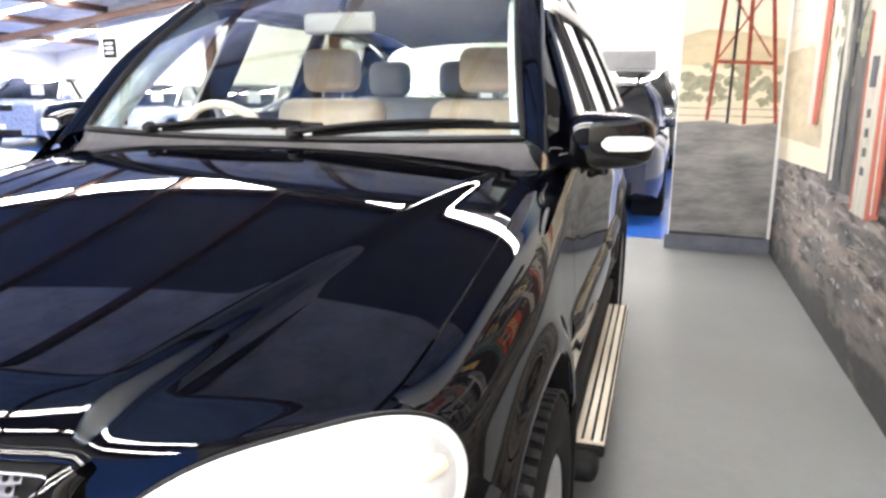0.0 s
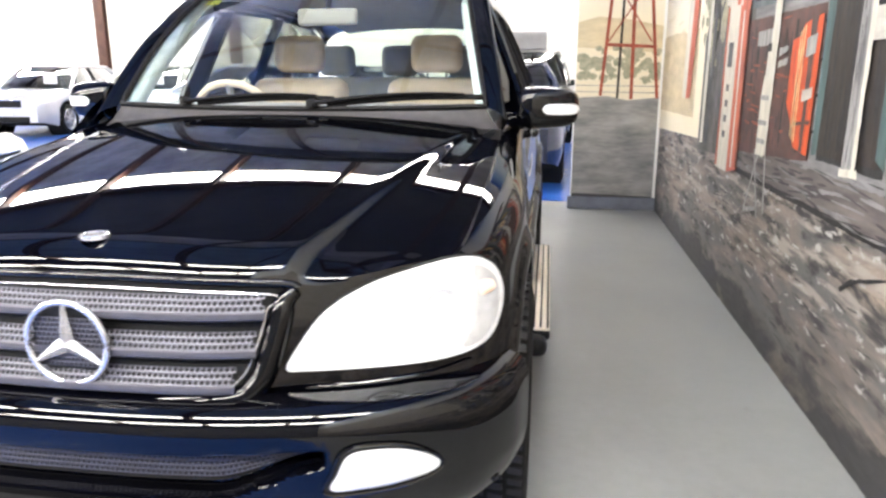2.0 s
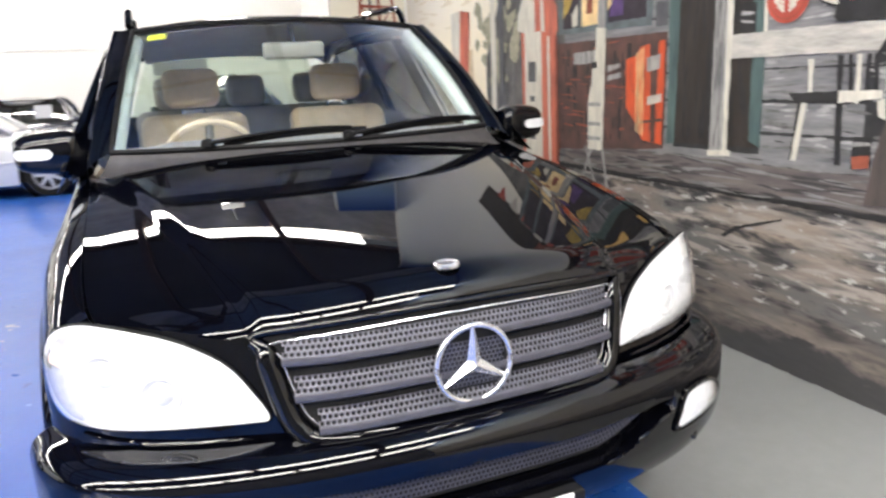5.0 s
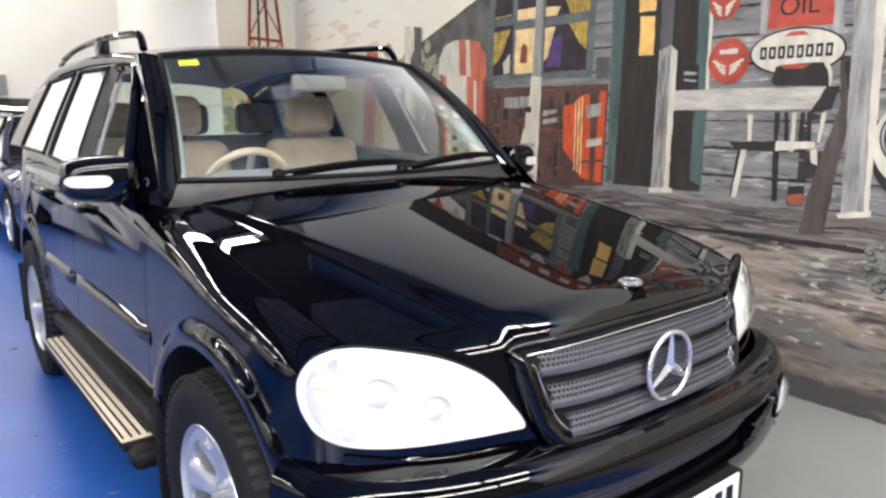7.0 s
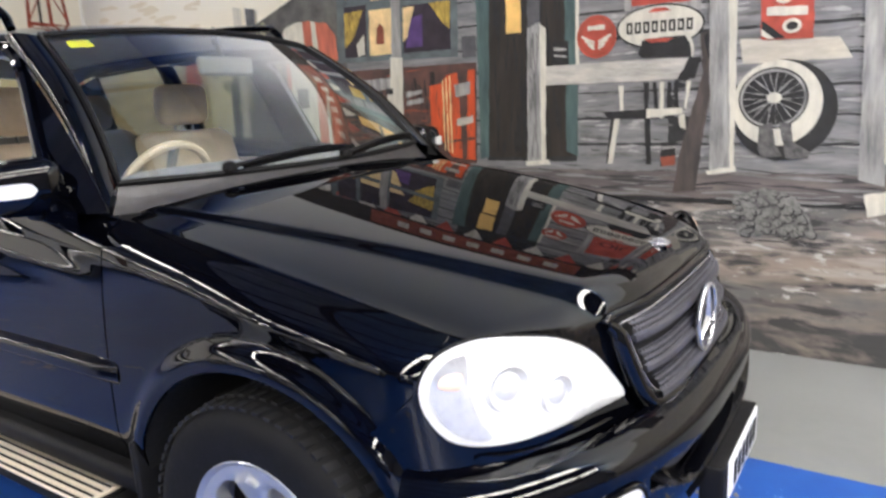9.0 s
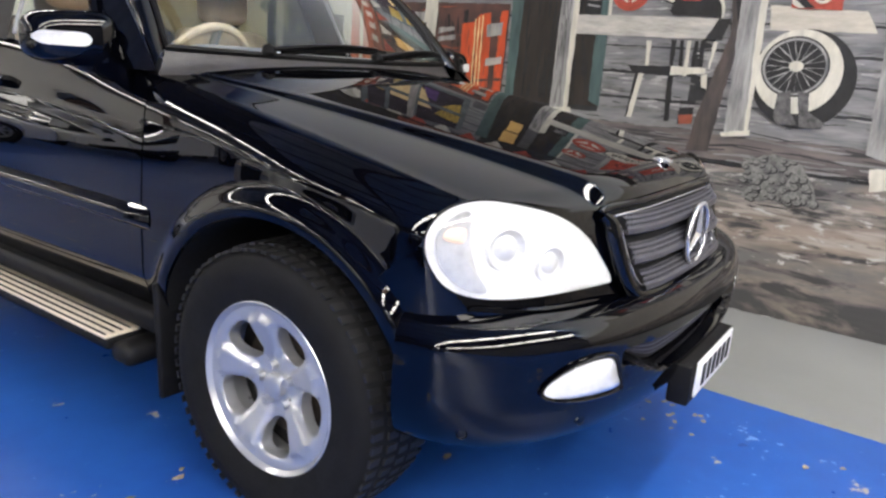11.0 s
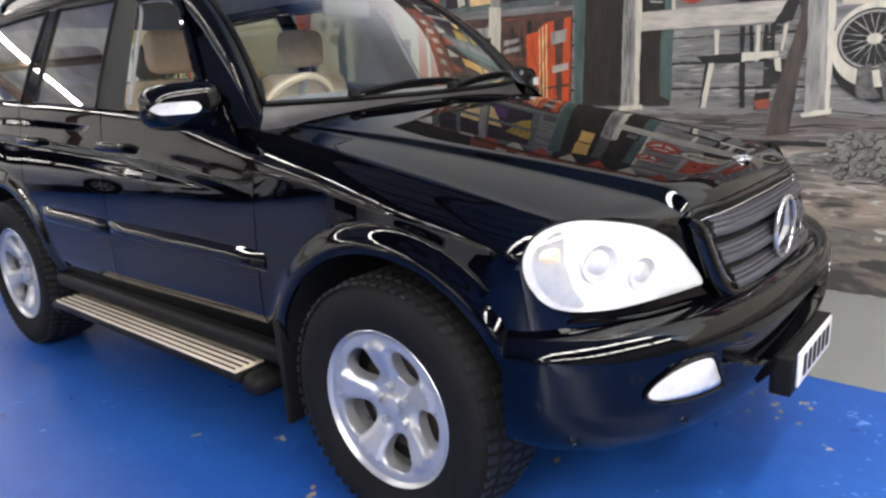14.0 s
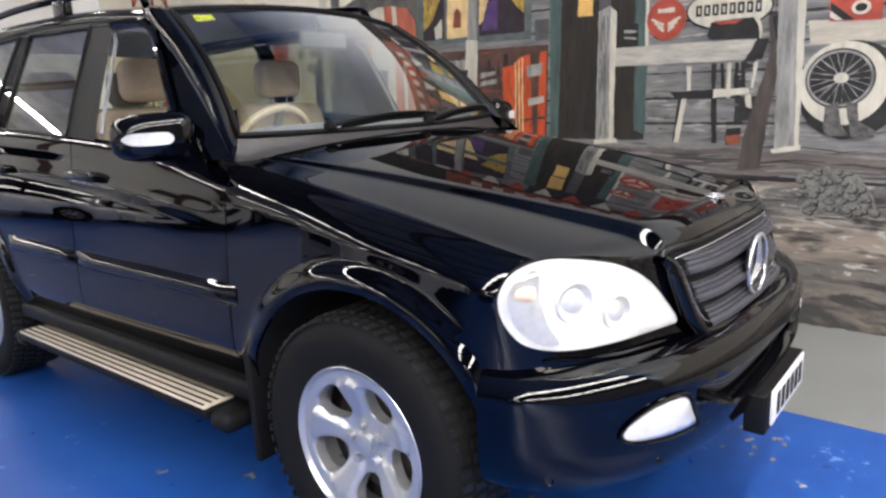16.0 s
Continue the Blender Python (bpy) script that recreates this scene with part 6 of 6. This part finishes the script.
brushwork("boardwalk_stroke", MUD, 2.16, -0.26, 3.25, 0.79, 0.98, 80, 0.12, 0.006, 8)
brushwork("door_stroke", BLACK, 2.35, 1.36, 1.80, 1.05, 2.2, 60, 0.16, 0.010, 9, True)
brushwork("post_stroke", SMOKE, 5.5, 1.49, 1.57, 1.02, 1.74, 26, 0.09, 0.004, 11, True)
brushwork("cabinet_stroke", BLACK, 3.4, 1.96, 3.0, 1.0, 1.56, 60, 0.08, 0.010, 12, True)
brushwork("cabinet_stroke", RUST, 3.5, 1.96, 3.0, 1.02, 1.58, 40, 0.07, 0.007, 13)
brushwork("cooler_stroke", RUST, 5.7, 1.96, 2.24, 1.06, 1.46, 26, 0.06, 0.004, 14, True)
brushwork("sky_stroke", SKY, 1.1, 4.4, 5.95, 1.6, 2.6, 40, 0.12, 0.02, 15)
brushwork("shop_stroke", SMOKE, 2.2, 2.96, 4.1, 0.88, 1.55, 60, 0.10, 0.012, 16, True)

# bare and ochre chips where the floor paint has come off
rnd = random.Random(5)
CHIPS = material("bare concrete chips", (0.26, 0.22, 0.16), 0.7, vary=0.4, scale=40)
bm = bmesh.new()
spots = [(0.36 + 0.22 * rnd.random() + 0.02 * k / 14, 0.29 - 0.019 * k + 0.03 * rnd.random(), 0.016) for k in range(14)]
spots += [(-1.10, 1.19, 0.018), (-0.95, 1.18, 0.024), (-0.92, 1.21, 0.014), (-0.33, 0.65, 0.022), (0.42, -0.30, 0.020), (0.50, -0.40, 0.016), (0.01, -0.27, 0.014), (-0.70, 0.37, 0.012), (-1.35, 0.45, 0.014), (-1.6, 1.6, 0.016), (-0.2, -0.1, 0.012)]
for x, y, r in spots:
    vs = []
    for k in range(11):
        q = 2 * math.pi * k / 11
        vs.append(bm.verts.new((x + 1.1 * r * math.cos(q) * rnd.uniform(0.3, 1.1), y + 0.7 * r * math.sin(q) * rnd.uniform(0.4, 1.2), 0.0012)))
    bm.faces.new(vs)
tagged(part("paint_chips", bm, CHIPS, None, "", False), "small ochre chips in the blue floor paint", "floor wear", kind="stuff")

# ---- the other parked cars ----
def car_wheel(root, x, y, s, r, rim):
    c = Vector((x, y, r))
    w = part("wheel", lathe([(s * 0.085, r * 0.70), (s * 0.10, r * 0.66), (s * 0.06, r * 0.60), (s * -0.06, r * 0.60)], c, "x", 32), rim, root, "silver alloy wheel")
    part("tyre", lathe([(-0.085, r * 0.68), (-0.10, r * 0.85), (-0.085, r * 0.97), (-0.04, r), (0.04, r), (0.085, r * 0.97), (0.10, r * 0.85), (0.088, r * 0.68)], c, "x", 40), RUBBER, w, "black tyre")
    part("wheel_back", lathe([(s * 0.03, r * 0.62), (s * 0.028, 0.0005)], c, "x", 24), DARK, w)
    for k in range(7):
        q = 2 * math.pi * k / 7
        d, n = Vector((0, math.cos(q), math.sin(q))), Vector((0, -math.sin(q), math.cos(q)))
        bm = bmesh.new()
        vs = [bm.verts.new(c + Vector((s * ax, 0, 0)) + d * rr + n * e) for ax in (0.085, 0.06) for rr, e in ((0.04, 0.026), (r * 0.66, 0.016), (r * 0.66, -0.016), (0.04, -0.026))]
        for f in ((0, 1, 2, 3), (0, 4, 5, 1), (2, 6, 7, 3)):
            bm.faces.new([vs[m] for m in f])
        part("spoke", bm, rim, w, smooth=False)
    part("hub_cap", lathe([(s * 0.06, 0.05), (s * 0.09, 0.045), (s * 0.092, 0.0005)], c, "x", 20), rim, w)


def parked_car(name, label, at, turn, body, L=4.6, W=1.78, H=1.45, hood=0.95, nose=0.72, deck=0.98, ws0=0.25, ws1=0.42, rs0=0.72, rs1=0.86, card=False, square=0.0, grille_bar=True):
    """A parked car, nose at y = 0 facing -y; fractions of the length place its screens."""
    root = thing(name, (0, 0, 0), label, "car", "parked cars")
    hw = W / 2
    r = 0.32
    fx, rx = 0.19 * L, 0.79 * L
    top = [(0.0, nose), (0.02 * L, nose + (hood - nose) * 0.6), (0.06 * L, hood - 0.08), (ws0 * L, hood), (0.5 * L, hood + 0.03), (rs1 * L, deck), (0.97 * L, deck - 0.03), (L, deck - 0.22)]
    plan = [(0.0, hw * (0.74 + 0.18 * square)), (0.03 * L, hw * (0.86 + 0.1 * square)), (0.10 * L, hw * 0.96), (0.3 * L, hw), (0.75 * L, hw), (0.92 * L, hw * 0.95), (0.98 * L, hw * 0.85), (L, hw * 0.72)]
    ys = sorted({L * k / 60 for k in range(61)} | {c + d for c in (fx, rx) for d in (-r - 0.07, -r - 0.06, -r - 0.03, r + 0.07, r + 0.06, r + 0.03)})

    def low(y):
        z = 0.20 + 0.10 * (smoothstep(0.12, 0.0, y / L) + smoothstep(0.9, 1.0, y / L))
        for c in (fx, rx):
            d = abs(y - c)
            if d < r + 0.065:
                z = max(z, r + math.sqrt(max(0.0, (r + 0.065) ** 2 - d * d)))
        return z

    def shell(i, j):
        y = ys[i]
        w, zt, zl = lerp(plan, y), lerp(top, y), low(y)
        q = j / 20
        s = -1 if q < 0.5 else 1
        v = abs(q - 0.5) * 2
        if v > 0.45:
            f = (1 - v) / 0.55
            z = zl + (zt - 0.06 - zl) * f
            x = w * (1 - 0.05 * (1 - min(1, f * 3)) - 0.03 * f**4)
        else:
            f = v / 0.45
            x = w * 0.97 * f**0.8
            z = zt - 0.06 * f**5
        return (s * x, y, z)

    bm = grid(shell, len(ys) - 1, 20)
    bmesh.ops.recalc_face_normals(bm, faces=bm.faces[:])
    part("body", bm, body, root)
    part("underbody", box(-hw * 0.8, hw * 0.8, 0.05 * L, 0.96 * L, 0.22, 0.6), DARK, root, smooth=False)
    part("front_panel", grid(lambda i, j: (hw * 0.74 * (-1 + 2 * i / 8) * (1 + 0.24 * square), 0.004 - 0.02 * (1 - (-1 + 2 * i / 8) ** 2), 0.30 + (nose - 0.30) * j / 4), 8, 4), body, root)
    part("tail_panel", grid(lambda i, j: (hw * 0.72 * (-1 + 2 * i / 8), L - 0.002, 0.30 + (deck - 0.5) * j / 4), 8, 4), body, root)
    # cabin
    yb = [ws0 * L, ws1 * L, rs0 * L, rs1 * L]
    tw, bw = hw * 0.66, hw * 0.90

    def quad(name, mat, pts, n=6, bow=0.03):
        a, b, c, d = (Vector(p) for p in pts)
        mid = (a + b + c + d) / 4 - Vector((0, L / 2, hood))
        nrm = (b - a).cross(d - a).normalized()
        if nrm.dot(mid) < 0:
            nrm = -nrm
        f = lambda i, j: (a.lerp(b, i / n)).lerp(d.lerp(c, i / n), j / n) + nrm * bow * math.sin(math.pi * i / n) * math.sin(math.pi * j / n + 0.2)
        o = part(name, grid(f, n, n), mat, root)
        return o
    zb = hood
    quad("windscreen", CARGLASS, ((-bw, yb[0], zb), (bw, yb[0], zb), (tw, yb[1], H - 0.05), (-tw, yb[1], H - 0.05)), bow=0.05)
    quad("rear_screen", CARGLASS, ((-bw, yb[3], deck), (bw, yb[3], deck), (tw, yb[2], H - 0.05), (-tw, yb[2], H - 0.05)), bow=0.05)
    quad("roof", body, ((-tw, yb[1], H - 0.04), (tw, yb[1], H - 0.04), (tw, yb[2], H - 0.04), (-tw, yb[2], H - 0.04)), bow=0.04)
    for s in (-1, 1):
        mid0, mid1 = 0.5 * L, 0.54 * L
        pb = lambda y: (s * bw, y, zb + 0.03 * (y / L))
        pt = lambda y: (s * tw, y, H - 0.05)
        quad("front_window", CARGLASS, (pb(yb[0] + 0.22), pb(mid0), pt(mid0), pt(yb[1] + 0.05)), 4, 0.02)
        quad("rear_window", CARGLASS, (pb(mid1), pb(yb[3] - 0.22), pt(yb[2] - 0.03), pt(mid1)), 4, 0.02)
        quad("cabin_side", DARK, ((s * (bw - 0.05), yb[0] + 0.25, zb), (s * (bw - 0.05), yb[3] - 0.25, zb), (s * (tw - 0.05), yb[2], H - 0.08), (s * (tw - 0.05), yb[1], H - 0.08)), 2, 0.0)
        part("a_pillar", tube([(s * bw, yb[0], zb), (s * (bw + tw) / 2 + s * 0.02, (yb[0] + yb[1]) / 2, (zb + H) / 2 + 0.02), (s * tw, yb[1], H - 0.045), (s * tw, (yb[1] + yb[2]) / 2, H - 0.03), (s * tw, yb[2], H - 0.045), (s * (bw + tw) / 2 + s * 0.02, (yb[2] + yb[3]) / 2, (deck + H) / 2 + 0.02), (s * bw, yb[3], deck)], 0.035, 8), body, root)
        part("b_pillar", tube([pb((mid0 + mid1) / 2), pt((mid0 + mid1) / 2)], 0.03, 6), DARK, root)
        lamp = rbox(s * hw * 0.58 - 0.16, s * hw * 0.58 + 0.16, 0.02 * L - 0.03, 0.02 * L + 0.10, nose - 0.09, nose + 0.05, 0.03)
        for v in lamp.verts:
            v.co.y += 0.35 * max(0.0, abs(v.co.x) - hw * 0.5)
        part("headlight", lamp, LAMPGLASS, root, "clear headlight")
        part("door_mirror", rbox(s * hw * 1.02 - 0.09, s * hw * 1.02 + 0.09, yb[0] + 0.25, yb[0] + 0.36, zb - 0.01, zb + 0.11, 0.03), body, root)
        for c in (fx, rx):
            car_wheel(root, s * (hw - 0.12), c, s, r, ALLOY)
            part("wheel_well", lathe([(s * (hw - 0.05), r + 0.06), (s * (hw - 0.35), r + 0.06)], (0, c, r), "x", 32), DARK, root)
        for y in (0.46 * L, 0.68 * L):
            part("door_handle", rbox(s * hw * 0.99 - 0.015, s * hw * 0.99 + 0.015, y - 0.08, y + 0.08, hood - 0.16, hood - 0.135, 0.008), body, root)
        part("side_strip", rbox(s * hw * 1.0 - 0.01, s * hw * 1.0 + 0.01, fx + 0.42, rx - 0.42, 0.50, 0.55, 0.006), body, root)
    part("dashboard", box(-bw + 0.05, bw - 0.05, yb[0] + 0.1, yb[1] + 0.1, zb - 0.1, zb + 0.02), DASH, root, smooth=False)
    for x in (-0.36, 0.36):
        part("seat", rbox(x - 0.22, x + 0.22, 0.5 * L, 0.5 * L + 0.14, 0.5, zb + 0.32, 0.05), LEATHER2, root)
    if grille_bar:
        g = part("grille", rbox(-0.36, 0.36, -0.03, 0.03, nose - 0.12, nose + 0.02, 0.02), DARK, root, "dark front grille")
        part("grille_bar", rbox(-0.37, 0.37, -0.04, 0.02, nose + 0.015, nose + 0.035, 0.006), CHROME, g)
    part("bumper_inlet", rbox(-0.5, 0.5, -0.03, 0.03, 0.30, 0.42, 0.02), DARK, root)
    part("number_plate", rbox(-0.18, 0.18, -0.05, -0.03, 0.44, 0.54, 0.004), WHITE_PL, root, "number plate")
    if card:
        part("price_card", box(-0.02 + 0.25, 0.32 + 0.2, yb[0] + 0.02, yb[0] + 0.03, zb + 0.10, zb + 0.34), WHITE_PL, root, "white card behind the windscreen", smooth=False)
    root.matrix_world = pose(at[0], at[1], 0, 0, 0, turn)
    return root


CARGLASS = glass_material("car glass", (0.16, 0.18, 0.18), 0.06)
LAMPGLASS = material("headlight glass", (0.72, 0.74, 0.78), 0.12, 0.3, vary=0.2, scale=20, coat=1.0)
SILVER = material("silver paint", (0.62, 0.62, 0.64), 0.3, 0.35, vary=0.06, scale=3, coat=1.0)
PEARL = material("white paint", (0.80, 0.79, 0.76), 0.3, vary=0.06, scale=3, coat=1.0)
SLATE = material("blue grey paint", (0.20, 0.25, 0.40), 0.28, 0.2, vary=0.1, scale=3, coat=1.0)
NAVY = material("dark blue paint", (0.012, 0.018, 0.05), 0.2, vary=0.2, scale=3, coat=1.0)
GREENB = material("dark green grey paint", (0.035, 0.042, 0.035), 0.25, 0.2, vary=0.2, scale=3, coat=1.0)
parked_car("silver_sedan", "silver four-door sedan parked along the white wall", (-1.15, 11.45), -90 + 180, SILVER, L=4.75, H=1.45, ws0=0.27, ws1=0.44, rs0=0.72, rs1=0.92, deck=0.98)
parked_car("white_sedan", "white sedan parked nose out with a card in its window", (-7.35, 11.7), 4, PEARL, card=True)
parked_car("silver_coupe", "pale silver car parked nose out by the wall", (-9.9, 12.0), 8, SILVER, card=True)
parked_car("blue_grey_saloon", "old blue-grey upright saloon with cards in its windows", (-13.2, 12.2), 22, SLATE, L=5.0, W=1.85, H=1.62, hood=1.08, nose=0.95, card=True, square=0.8)
parked_car("white_car", "white car parked with its bonnet towards the aisle", (-3.05, 3.55), 106, PEARL, L=4.4, H=1.40, hood=0.93)
parked_car("dark_hatchback", "dark compact car parked behind the end wall", (0.33, 7.05), 0, NAVY, L=3.9, W=1.70, H=1.44, hood=0.93, nose=0.70, rs0=0.80, rs1=0.95, deck=1.0)
parked_car("dark_wagon", "tall dark green wagon parked by the white wall", (0.50, 11.9), 0, GREENB, L=4.5, W=1.85, H=1.72, hood=1.05, nose=0.85, rs0=0.88, rs1=0.95, deck=1.05, square=0.5)
parked_car("black_sedan", "black sedan parked behind the silver one with a card", (-2.75, 12.95), 0, NAVY, L=3.9, card=True)
parked_car("grey_sedan", "grey sedan parked across the aisle", (-6.6, -0.6), 90, SLATE, L=4.6)
